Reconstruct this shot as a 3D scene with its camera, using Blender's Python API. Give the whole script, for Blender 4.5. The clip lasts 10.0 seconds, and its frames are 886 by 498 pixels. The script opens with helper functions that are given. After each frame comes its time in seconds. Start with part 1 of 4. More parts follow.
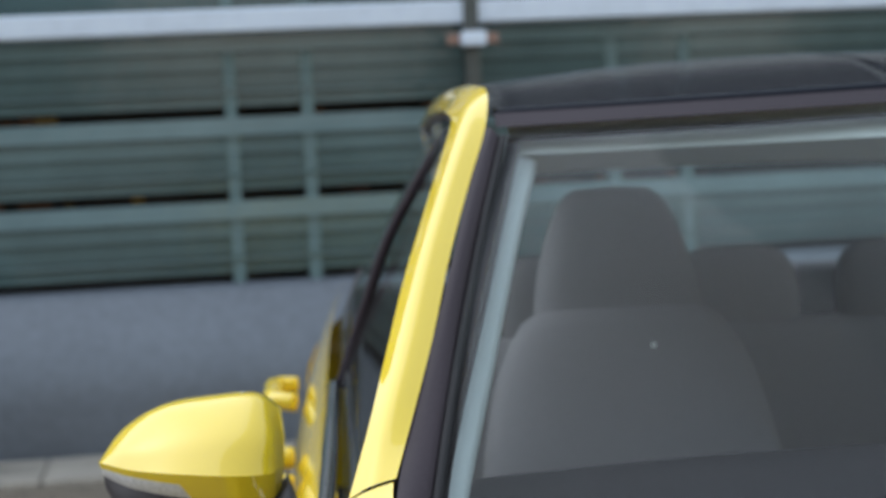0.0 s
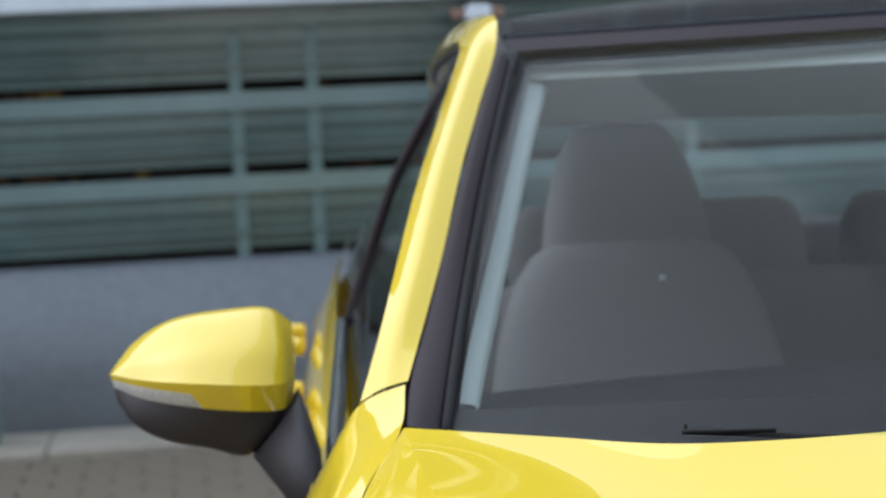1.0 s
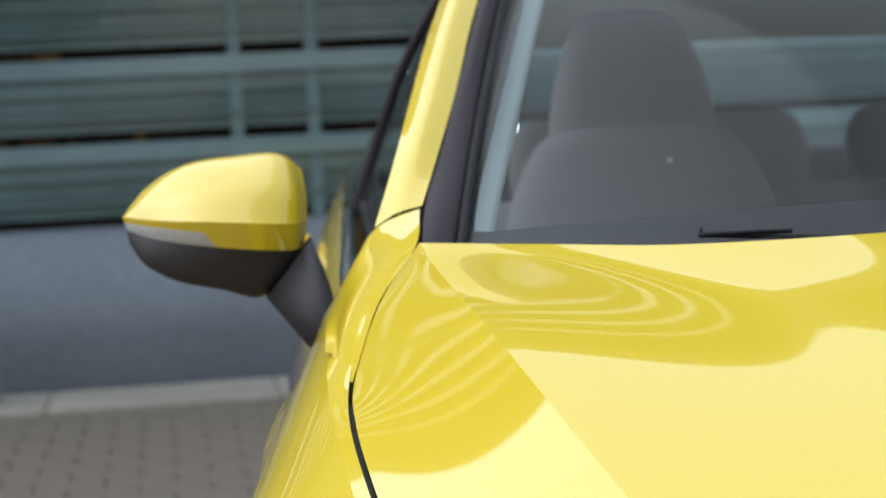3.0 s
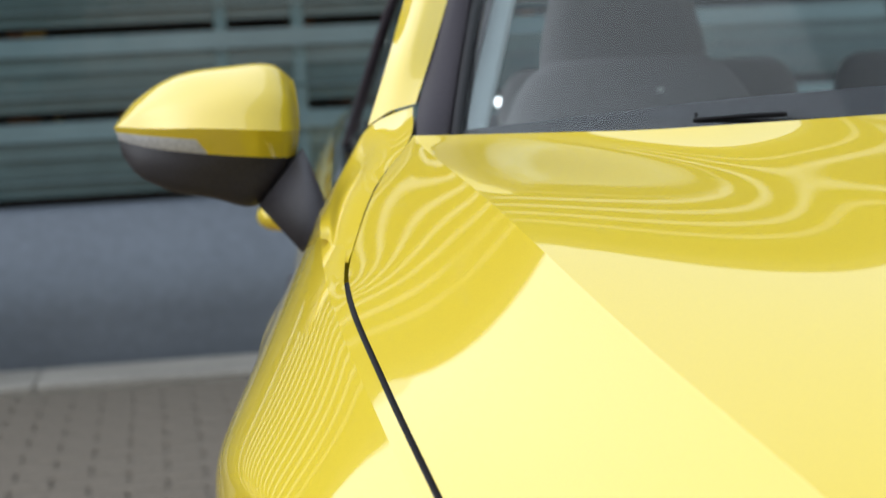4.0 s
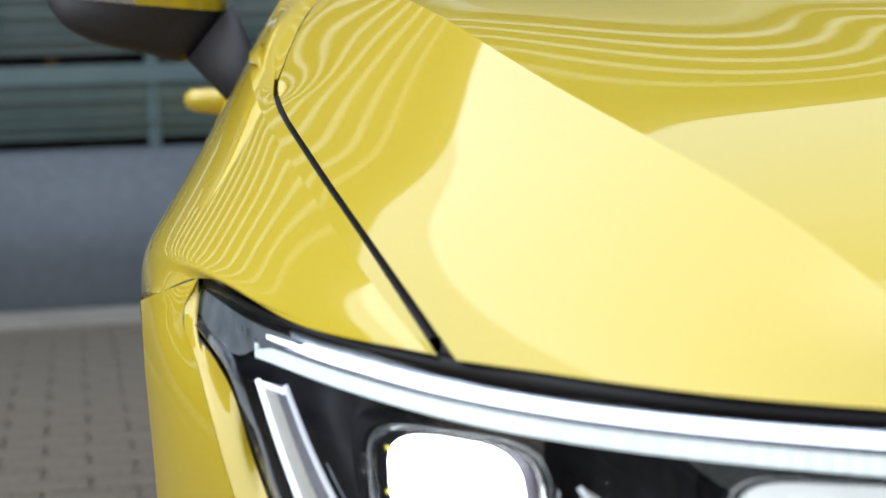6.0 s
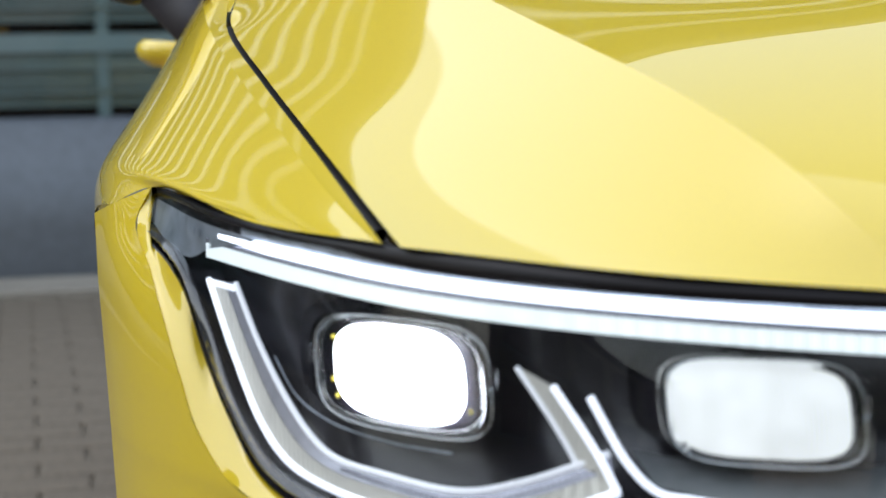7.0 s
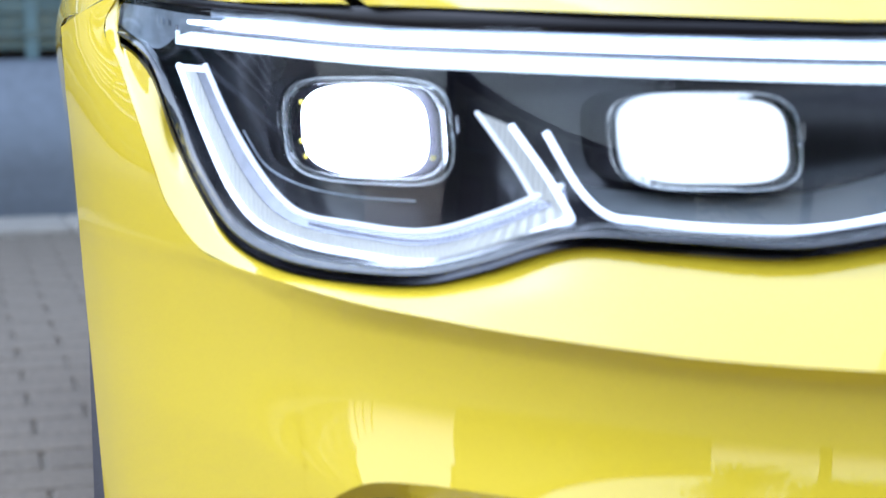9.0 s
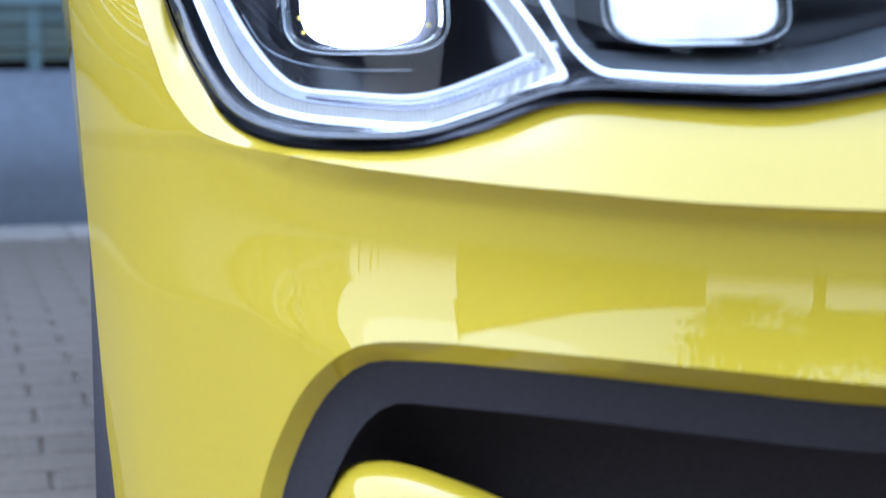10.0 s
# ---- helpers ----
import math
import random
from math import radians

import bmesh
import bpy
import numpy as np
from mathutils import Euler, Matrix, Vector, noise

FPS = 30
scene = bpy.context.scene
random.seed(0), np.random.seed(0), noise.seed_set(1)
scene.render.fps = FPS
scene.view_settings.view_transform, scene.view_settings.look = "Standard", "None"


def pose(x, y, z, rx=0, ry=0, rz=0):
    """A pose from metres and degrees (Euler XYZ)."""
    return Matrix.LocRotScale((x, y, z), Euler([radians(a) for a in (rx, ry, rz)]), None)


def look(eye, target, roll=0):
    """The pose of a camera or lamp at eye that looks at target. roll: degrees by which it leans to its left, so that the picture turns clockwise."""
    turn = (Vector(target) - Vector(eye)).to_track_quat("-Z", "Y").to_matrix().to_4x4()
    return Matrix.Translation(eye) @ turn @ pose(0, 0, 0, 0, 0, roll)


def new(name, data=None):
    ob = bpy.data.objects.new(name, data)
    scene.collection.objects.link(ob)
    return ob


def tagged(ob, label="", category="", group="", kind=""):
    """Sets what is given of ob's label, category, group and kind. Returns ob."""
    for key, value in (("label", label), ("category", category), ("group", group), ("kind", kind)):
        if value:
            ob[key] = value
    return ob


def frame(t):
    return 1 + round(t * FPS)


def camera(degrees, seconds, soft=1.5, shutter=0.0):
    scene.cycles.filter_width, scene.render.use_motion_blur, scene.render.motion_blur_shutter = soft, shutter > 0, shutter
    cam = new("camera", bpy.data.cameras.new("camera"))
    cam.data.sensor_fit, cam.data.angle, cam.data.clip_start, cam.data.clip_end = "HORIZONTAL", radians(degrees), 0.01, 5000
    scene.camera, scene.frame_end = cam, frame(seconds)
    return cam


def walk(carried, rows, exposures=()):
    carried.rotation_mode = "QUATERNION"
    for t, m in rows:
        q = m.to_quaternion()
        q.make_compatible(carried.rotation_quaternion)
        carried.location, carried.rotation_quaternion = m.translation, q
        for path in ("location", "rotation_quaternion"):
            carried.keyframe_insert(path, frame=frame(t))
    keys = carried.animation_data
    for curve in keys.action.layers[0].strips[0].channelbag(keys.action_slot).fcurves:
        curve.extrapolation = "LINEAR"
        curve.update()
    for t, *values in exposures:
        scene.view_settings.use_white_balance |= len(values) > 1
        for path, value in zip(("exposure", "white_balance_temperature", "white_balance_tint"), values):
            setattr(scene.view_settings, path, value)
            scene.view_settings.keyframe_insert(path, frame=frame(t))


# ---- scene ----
cam = camera(27.6, 10.0)
PATH = [
    (0, (-0.89, -0.365, 1.451), (-0.595, 1.609, 1.315), -2.7),
    (0.5, (-0.898, -0.36, 1.406), (-0.607, 1.614, 1.264), -2.7),
    (1, (-0.904, -0.368, 1.363), (-0.612, 1.606, 1.219), -2.7),
    (1.5, (-0.909, -0.375, 1.323), (-0.617, 1.598, 1.175), -2.7),
    (2, (-0.914, -0.375, 1.281), (-0.622, 1.598, 1.131), -2.8),
    (3.5, (-0.942, -0.381, 1.149), (-0.638, 1.59, 1.002), -2.9),
    (4, (-0.946, -0.381, 1.1), (-0.634, 1.588, 0.947), -3.1),
    (4.5, (-0.947, -0.373, 1.056), (-0.621, 1.594, 0.898), -3.1),
    (5, (-0.946, -0.367, 1.019), (-0.61, 1.597, 0.854), -3.9),
    (6.5, (-0.963, -0.412, 0.947), (-0.54, 1.534, 0.762), -1.0),
    (7, (-0.965, -0.431, 0.926), (-0.517, 1.509, 0.73), -1.1),
    (7.5, (-0.979, -0.451, 0.897), (-0.504, 1.482, 0.702), -0.6),
    (8, (-0.986, -0.466, 0.88), (-0.501, 1.462, 0.658), -1.0),
    (8.5, (-0.994, -0.48, 0.856), (-0.489, 1.441, 0.621), -1.0),
    (9, (-1.002, -0.494, 0.827), (-0.475, 1.421, 0.592), -0.8),
    (9.5, (-0.998, -0.501, 0.777), (-0.47, 1.418, 0.584), -0.3),
    (10, (-1.006, -0.517, 0.745), (-0.479, 1.402, 0.542), -0.6),
]
walk(cam, [(t, look(eye, aim, roll)) for t, eye, aim, roll in PATH],
     [(0.0, 0.0, 5650, 12), (2.0, -0.05, 5700, 12), (3.5, -0.08, 5750, 12), (5.0, -0.08, 5750, 11), (6.5, -0.2, 5700, 12), (8.0, -0.1, 5650, 12), (8.5, 0.0, 5500, 13), (9.0, 0.6, 4900, 15), (9.5, 0.68, 4500, 17), (10.0, 0.35, 4600, 18)])

# ---- light ----
world = bpy.data.worlds.new("sky")
scene.world = world
world.use_nodes = True
wn = world.node_tree
sky = wn.nodes.new("ShaderNodeTexSky")
sky.sky_type, sky.sun_disc = "NISHITA", False
sky.sun_elevation, sky.sun_rotation = radians(58), radians(-72)
sky.air_density, sky.dust_density, sky.ozone_density = 3.8, 1.5, 1.0
haze = wn.nodes.new("ShaderNodeHueSaturation")
haze.inputs["Saturation"].default_value = 0.45
wn.links.new(sky.outputs[0], haze.inputs["Color"])
wn.links.new(haze.outputs[0], wn.nodes["Background"].inputs[0])
wn.nodes["Background"].inputs[1].default_value = 0.22
sun = new("sun", bpy.data.lights.new("sun", "SUN"))
sun.data.energy, sun.data.angle, sun.data.color = 1.25, radians(90), (1.0, 0.97, 0.94)
sun.matrix_world = look((-4.6, 2.4, 8.5), (0, 0, 0))
cam.data.dof.use_dof = True
cam.data.dof.focus_distance = 1.27
cam.data.dof.aperture_fstop = 9.0


# ---- materials ----
def material(name, color, rough=0.5, metal=0.0, coat=0.0, grain=0.0, size=40.0, bump=0.0, stain=0.0, stain_size=2.0):
    m = bpy.data.materials.new(name)
    m.use_nodes = True
    n, l = m.node_tree.nodes, m.node_tree.links
    b = n["Principled BSDF"]
    b.inputs["Base Color"].default_value = (*color, 1)
    b.inputs["Roughness"].default_value, b.inputs["Metallic"].default_value = rough, metal
    b.inputs["Coat Weight"].default_value, b.inputs["Coat Roughness"].default_value = coat, 0.012
    b.inputs["Coat IOR"].default_value = 1.75
    b.inputs["Specular IOR Level"].default_value = 0.1 if coat == 1.0 else 0.5
    tc = n.new("ShaderNodeTexCoord")
    value = None
    for amount, scale in ((grain, size), (stain, stain_size)):
        if amount:
            t = n.new("ShaderNodeTexNoise")
            t.inputs["Scale"].default_value, t.inputs["Detail"].default_value = scale, 6.0
            l.new(tc.outputs["Object"], t.inputs["Vector"])
            r = n.new("ShaderNodeMapRange")
            r.inputs[1].default_value, r.inputs[2].default_value = 0.3, 0.7
            r.inputs[3].default_value, r.inputs[4].default_value = 1 - amount, 1 + amount
            l.new(t.outputs[0], r.inputs[0])
            if value is None:
                value = r.outputs[0]
            else:
                mm = n.new("ShaderNodeMath")
                mm.operation = "MULTIPLY"
                l.new(value, mm.inputs[0]), l.new(r.outputs[0], mm.inputs[1])
                value = mm.outputs[0]
    if value is not None:
        mix = n.new("ShaderNodeVectorMath")
        mix.operation = "SCALE"
        mix.inputs[0].default_value = color
        l.new(value, mix.inputs["Scale"])
        l.new(mix.outputs[0], b.inputs["Base Color"])
    if bump:
        t = n.new("ShaderNodeTexNoise")
        t.inputs["Scale"].default_value, t.inputs["Detail"].default_value = size * 2, 4.0
        l.new(tc.outputs["Object"], t.inputs["Vector"])
        bp = n.new("ShaderNodeBump")
        bp.inputs["Strength"].default_value, bp.inputs["Distance"].default_value = bump, 0.002
        l.new(t.outputs[0], bp.inputs["Height"]), l.new(bp.outputs[0], b.inputs["Normal"])
    return m


def glass(name, color, rough=0.0, ior=1.45):
    m = material(name, color, rough)
    b = m.node_tree.nodes["Principled BSDF"]
    b.inputs["Transmission Weight"].default_value, b.inputs["IOR"].default_value = 1.0, ior
    return m


def pane(name, tint, gloss=0.03, veil=0.0, rim=0.45):
    """Clear sheet: see-through, with a mirror-like sheen and, if asked, a pale glare film."""
    m = bpy.data.materials.new(name)
    m.use_nodes = True
    n, l = m.node_tree.nodes, m.node_tree.links
    n.remove(n["Principled BSDF"])
    a, b, f, p, k, x = (n.new("ShaderNode" + t) for t in ("BsdfTransparent", "BsdfGlossy", "LayerWeight", "Math", "Math", "MixShader"))
    a.inputs[0].default_value = (*tint, 1)
    b.inputs["Roughness"].default_value = 0.01
    f.inputs[0].default_value = 0.5
    p.operation, k.operation = "POWER", "MULTIPLY_ADD"
    p.inputs[1].default_value = 5.0
    k.inputs[1].default_value, k.inputs[2].default_value = rim, gloss
    l.new(f.outputs["Facing"], p.inputs[0]), l.new(p.outputs[0], k.inputs[0]), l.new(k.outputs[0], x.inputs[0])
    l.new(a.outputs[0], x.inputs[1]), l.new(b.outputs[0], x.inputs[2])
    # faint pale diffuse layer, painted in for the sky's glare on the glass
    if veil:
        film, over = n.new("ShaderNodeBsdfDiffuse"), n.new("ShaderNodeMixShader")
        film.inputs["Color"].default_value = (0.72, 0.68, 0.68, 1)
        over.inputs[0].default_value = veil
        l.new(x.outputs[0], over.inputs[1]), l.new(film.outputs[0], over.inputs[2])
        x = over
    l.new(x.outputs[0], n["Material Output"].inputs[0])
    return m


def glow(name, color, strength):
    m = bpy.data.materials.new(name)
    m.use_nodes = True
    b = m.node_tree.nodes["Principled BSDF"]
    b.inputs["Base Color"].default_value = (0.8, 0.8, 0.8, 1)
    b.inputs["Emission Color"].default_value, b.inputs["Emission Strength"].default_value = (*color, 1), strength
    m.cycles.emission_sampling = "NONE"
    return m


PAINT = material("yellow paint", (0.80, 0.582, 0.014), 0.45, 0.0, 1.0, 0.03, 900.0)
BLACK_GLOSS = material("black gloss", (0.012, 0.012, 0.014), 0.12, 0.0, 0.6)
ROOF_BLACK = material("black roof paint", (0.010, 0.011, 0.016), 0.12, 0.0, 0.0, 0.03, 900.0)
ROOF_BLACK.node_tree.nodes["Principled BSDF"].inputs["Specular IOR Level"].default_value = 0.04
PLASTIC = material("grained plastic", (0.040, 0.034, 0.038), 0.55, 0.0, 0.0, 0.15, 300.0, 0.15)
FRIT = material("printed glass border", (0.024, 0.018, 0.022), 0.5, 0.0, 0.0, 0.06, 200.0)
TRIM = material("pillar trim", (0.038, 0.029, 0.034), 0.45, 0.0, 0.0, 0.08, 200.0)
RUBBER = material("rubber", (0.012, 0.010, 0.012), 0.7, 0.0, 0.0, 0.1, 200.0)
SEAL = material("black seal", (0.004, 0.003, 0.004), 0.8, 0.0, 0.0, 0.1, 200.0)
NOSE = material("black nose strip", (0.006, 0.004, 0.005), 0.35, 0.0, 0.0, 0.1, 200.0)
NOSE.node_tree.nodes["Principled BSDF"].inputs["Specular IOR Level"].default_value = 0.2
CHROME = material("satin chrome", (0.62, 0.64, 0.66), 0.12, 1.0, 0.0, 0.04, 100.0)
# bright metal for the highlight lines round the clear bezels
GLINT = material("reflector", (0.75, 0.77, 0.8), 0.18, 1.0, 0.0, 0.05, 150.0)
RIB = material("ribbed silver", (0.42, 0.40, 0.34), 0.3, 0.35, 0.0, 0.08, 80.0)
wave = RIB.node_tree.nodes.new("ShaderNodeTexWave")
wave.bands_direction = "X"
wave.inputs["Scale"].default_value = 150.0
place = RIB.node_tree.nodes.new("ShaderNodeTexCoord")
rise = RIB.node_tree.nodes.new("ShaderNodeBump")
rise.inputs["Strength"].default_value, rise.inputs["Distance"].default_value = 0.8, 0.001
RIB.node_tree.links.new(place.outputs["Object"], wave.inputs["Vector"])
RIB.node_tree.links.new(wave.outputs["Fac"], rise.inputs["Height"])
RIB.node_tree.links.new(rise.outputs[0], RIB.node_tree.nodes["Principled BSDF"].inputs["Normal"])
RIB_LIT = RIB.copy()
RIB_LIT.name = "lit ribbed guide"
RIB_LIT.cycles.emission_sampling = "NONE"
RIB_LIT.node_tree.nodes["Principled BSDF"].inputs["Emission Color"].default_value = (1.0, 0.98, 0.90, 1)
RIB_LIT.node_tree.nodes["Principled BSDF"].inputs["Emission Strength"].default_value = 0.2
LAMP_BLACK = material("lamp housing", (0.022, 0.020, 0.026), 0.22, 0.0, 0.0, 0.1, 150.0)
LAMP_TIP = material("brushed lamp tip", (0.40, 0.44, 0.50), 0.3, 0.6, 0.0, 0.3, 60.0, 0.3)
LAMP_GREY = material("lamp shelf", (0.20, 0.21, 0.22), 0.35, 0.3, 0.0, 0.1, 120.0)
LEDGE = material("lilac ledge", (0.36, 0.36, 0.42), 0.25, 0.4, 0.0, 0.1, 120.0)
CLEAR = pane("lamp cover", (0.985, 0.99, 0.99), 0.02)
FROST = glass("light guide", (0.95, 0.97, 1.0), 0.06)
WIND = pane("windscreen glass", (0.92, 0.95, 0.94), 0.003, 0.006, 0.36)
PALE_TRIM = material("pale pillar trim", (0.540, 0.559, 0.585), 0.7, 0.0, 0.0, 0.05, 300.0)
PALE = material("pale headliner", (0.648, 0.650, 0.650), 0.8, 0.0, 0.0, 0.05, 300.0)
SEAT = material("seat cloth", (0.19, 0.167, 0.18), 0.85, 0.0, 0.0, 0.1, 250.0, 0.05)
DASH = material("dashboard", (0.024, 0.020, 0.023), 0.6, 0.0, 0.0, 0.12, 200.0, 0.2)
for dull in (FRIT, DASH, TRIM):
    dull.node_tree.nodes["Principled BSDF"].inputs["Specular IOR Level"].default_value = 0.1
BAR = glow("daytime light", (0.93, 0.96, 1.0), 3.0)
GUIDE = glow("light guide edge", (0.93, 0.95, 1.0), 1.3)
GUIDE_SOFT = glow("dim light guide", (0.93, 0.94, 0.98), 0.45)
BEAM = glow("low beam", (1.0, 0.99, 0.96), 14.0)
BEAM_SOFT = glow("inner beam", (1.0, 0.99, 0.88), 1.0)
BEAM_SOFT.node_tree.nodes["Principled BSDF"].inputs["Base Color"].default_value = (0.2, 0.2, 0.2, 1)
bn, bl = BEAM_SOFT.node_tree.nodes, BEAM_SOFT.node_tree.links
facet, cloud, where, span, total = (bn.new("ShaderNode" + k) for k in ("TexWave", "TexNoise", "TexCoord", "MapRange", "Math"))
facet.bands_direction, facet.inputs["Scale"].default_value = "X", 150.0
cloud.inputs["Scale"].default_value, cloud.inputs["Detail"].default_value = 45.0, 1.0
total.operation = "ADD"
span.inputs[1].default_value, span.inputs[2].default_value, span.inputs[3].default_value, span.inputs[4].default_value = 0.5, 1.5, 0.68, 1.3
bl.new(where.outputs["Object"], facet.inputs["Vector"]), bl.new(where.outputs["Object"], cloud.inputs["Vector"])
bl.new(facet.outputs["Fac"], total.inputs[0]), bl.new(cloud.outputs[0], total.inputs[1])
bl.new(total.outputs[0], span.inputs[0]), bl.new(span.outputs[0], bn["Principled BSDF"].inputs["Emission Strength"])
BAR_RIB = glow("ribbed daytime light", (0.95, 0.99, 0.95), 1.0)
BAR_RIB.node_tree.nodes["Principled BSDF"].inputs["Base Color"].default_value = (0.35, 0.38, 0.33, 1)
rn, rl = BAR_RIB.node_tree.nodes, BAR_RIB.node_tree.links
teeth, spot, reach = (rn.new("ShaderNode" + k) for k in ("TexWave", "TexCoord", "MapRange"))
teeth.bands_direction, teeth.inputs["Scale"].default_value = "X", 160.0
reach.inputs[3].default_value, reach.inputs[4].default_value = 0.6, 1.5
rl.new(spot.outputs["Object"], teeth.inputs["Vector"]), rl.new(teeth.outputs["Fac"], reach.inputs[0])
rl.new(reach.outputs[0], rn["Principled BSDF"].inputs["Emission Strength"])
AMBER = material("indicator lens", (0.55, 0.53, 0.52), 0.15, 0.0, 0.5, 0.2, 300.0)
AMBER_STUD = material("amber stud", (0.75, 0.62, 0.06), 0.3, 0.0, 0.0, 0.1, 300.0)
TYRE = material("tyre", (0.018, 0.018, 0.018), 0.8, 0.0, 0.0, 0.2, 60.0, 0.3)
ALLOY = material("alloy", (0.45, 0.46, 0.48), 0.3, 0.9, 0.0, 0.05, 60.0)
PAVER = material("paver", (0.163, 0.135, 0.103), 0.85, 0.0, 0.0, 0.25, 60.0, 0.5, 0.2, 1.5)
JOINT = material("joint sand", (0.176, 0.154, 0.120), 0.95, 0.0, 0.0, 0.3, 80.0, 0.4)
KERB = material("kerb stone", (0.325, 0.294, 0.252), 0.8, 0.0, 0.0, 0.15, 50.0, 0.3, 0.15, 2.0)
PLINTH = material("plinth panel", (0.143, 0.159, 0.188), 0.45, 0.0, 0.0, 0.1, 20.0, 0.1, 0.15, 0.8)
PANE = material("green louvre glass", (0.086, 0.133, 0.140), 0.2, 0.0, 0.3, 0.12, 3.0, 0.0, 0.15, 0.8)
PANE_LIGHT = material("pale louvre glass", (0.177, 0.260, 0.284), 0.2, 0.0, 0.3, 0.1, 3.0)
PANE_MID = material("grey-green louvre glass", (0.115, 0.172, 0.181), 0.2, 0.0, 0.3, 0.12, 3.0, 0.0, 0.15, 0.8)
SLOT = material("dark slot", (0.05, 0.042, 0.036), 0.7, 0.0, 0.0, 0.5, 6.0)
MULLION = material("mint mullion", (0.148, 0.218, 0.227), 0.4, 0.0, 0.0, 0.08, 20.0)
WHITE = material("white beam", (0.780, 0.858, 0.998), 0.4, 0.0, 0.0, 0.05, 10.0)
SLAT = material("white slat", (0.86, 0.87, 0.88), 0.35, 0.0, 0.0, 0.04, 10.0)
STEEL = material("grey steel", (0.12, 0.13, 0.13), 0.4, 0.6, 0.0, 0.1, 20.0)
ORANGE = material("orange marker", (0.32, 0.20, 0.16), 0.5, 0.0, 0.0, 0.1, 20.0)
BARK = material("bark", (0.09, 0.065, 0.045), 0.9, 0.0, 0.0, 0.3, 12.0, 0.8)
LEAF = material("leaf", (0.045, 0.085, 0.025), 0.6, 0.0, 0.0, 0.4, 5.0)


# ---- shape helpers ----
CAR = pose(0.0, 0.85, 0.0, 0, 0, -4.5)
BACK = CAR.inverted()


def w(x, y, z):
    """A place of the site, in the car's own frame."""
    return BACK @ Vector((x, y, z))


def smooth(points, n):
    """n places evenly along a curve through the points."""
    p = [Vector(q) for q in points]
    if len(p) == 2:
        return [p[0].lerp(p[1], i / (n - 1)) for i in range(n)]
    p = [2 * p[0] - p[1]] + p + [2 * p[-1] - p[-2]]
    out = []
    for a, b, c, d in zip(p, p[1:], p[2:], p[3:]):
        k = [max((v - u).length, 1e-5) ** 0.5 for u, v in ((a, b), (b, c), (c, d))]
        t0, t1, t2, t3 = 0, k[0], k[0] + k[1], sum(k)
        for i in range(24):
            t = t1 + (t2 - t1) * i / 24
            a1 = a * ((t1 - t) / (t1 - t0)) + b * ((t - t0) / (t1 - t0))
            a2 = b * ((t2 - t) / (t2 - t1)) + c * ((t - t1) / (t2 - t1))
            a3 = c * ((t3 - t) / (t3 - t2)) + d * ((t - t2) / (t3 - t2))
            b1 = a1 * ((t2 - t) / (t2 - t0)) + a2 * ((t - t0) / (t2 - t0))
            b2 = a2 * ((t3 - t) / (t3 - t1)) + a3 * ((t - t1) / (t3 - t1))
            out.append(b1 * ((t2 - t) / (t2 - t1)) + b2 * ((t - t1) / (t2 - t1)))
    out.append(p[-2])
    run = np.concatenate([[0], np.cumsum([(v - u).length for u, v in zip(out, out[1:])])])
    arr = np.array(out)
    at = np.linspace(0, run[-1], n)
    return [Vector([float(np.interp(s, run, arr[:, k])) for k in range(3)]) for s in at]


def flip(points):
    return [Vector((-q[0], q[1], q[2])) for q in points]


def grid(bm, rows, closed=False, flipped=False):
    """Faces between rows of places."""
    vs = [[bm.verts.new(q) for q in r] for r in rows]
    for r, s in zip(vs, vs[1:]):
        n = len(r)
        for i in range(n if closed else n - 1):
            j = (i + 1) % n
            f = (r[i], r[j], s[j], s[i])
            bm.faces.new(f[::-1] if flipped else f).smooth = True
    return vs


def patch(bm, curves, nu=24, nv=12, both=False):
    """A skin over curves laid side by side; with its mirror image too."""
    along = [smooth(c, nu) for c in curves]
    rows = [smooth([c[i] for c in along], nv) for i in range(nu)]
    grid(bm, rows)
    if both:
        grid(bm, [flip(r) for r in rows], flipped=True)


def tube(bm, points, radius, n=40, sides=8, squash=1.0, up=(0, 0, 1)):
    line = smooth(points, n)
    rings = []
    for i, q in enumerate(line):
        d = (line[min(i + 1, n - 1)] - line[max(i - 1, 0)]).normalized()
        s = d.cross(Vector(up)).normalized()
        t = s.cross(d)
        rings.append([q + (s * math.cos(a) * squash + t * math.sin(a)) * radius for a in (2 * math.pi * k / sides for k in range(sides))])
    vs = grid(bm, rings, closed=True)
    bm.faces.new(vs[0][::-1]), bm.faces.new(vs[-1])


def band(bm, points, side, width, thick, n=60):
    """A flat bar along a curve: width along side(i), with thickness."""
    line = smooth(points, n)
    rows = []
    for i, q in enumerate(line):
        d = (line[min(i + 1, n - 1)] - line[max(i - 1, 0)]).normalized()
        s = Vector(side)
        s = (s - d * s.dot(d)).normalized()
        t = d.cross(s).normalized()
        if t.y < 0:
            t = -t
        rows.append([q - s * width / 2, q + s * width / 2, q + s * width / 2 + t * thick, q - s * width / 2 + t * thick])
    vs = grid(bm, rows, closed=True)
    bm.faces.new(vs[0][::-1]), bm.faces.new(vs[-1])


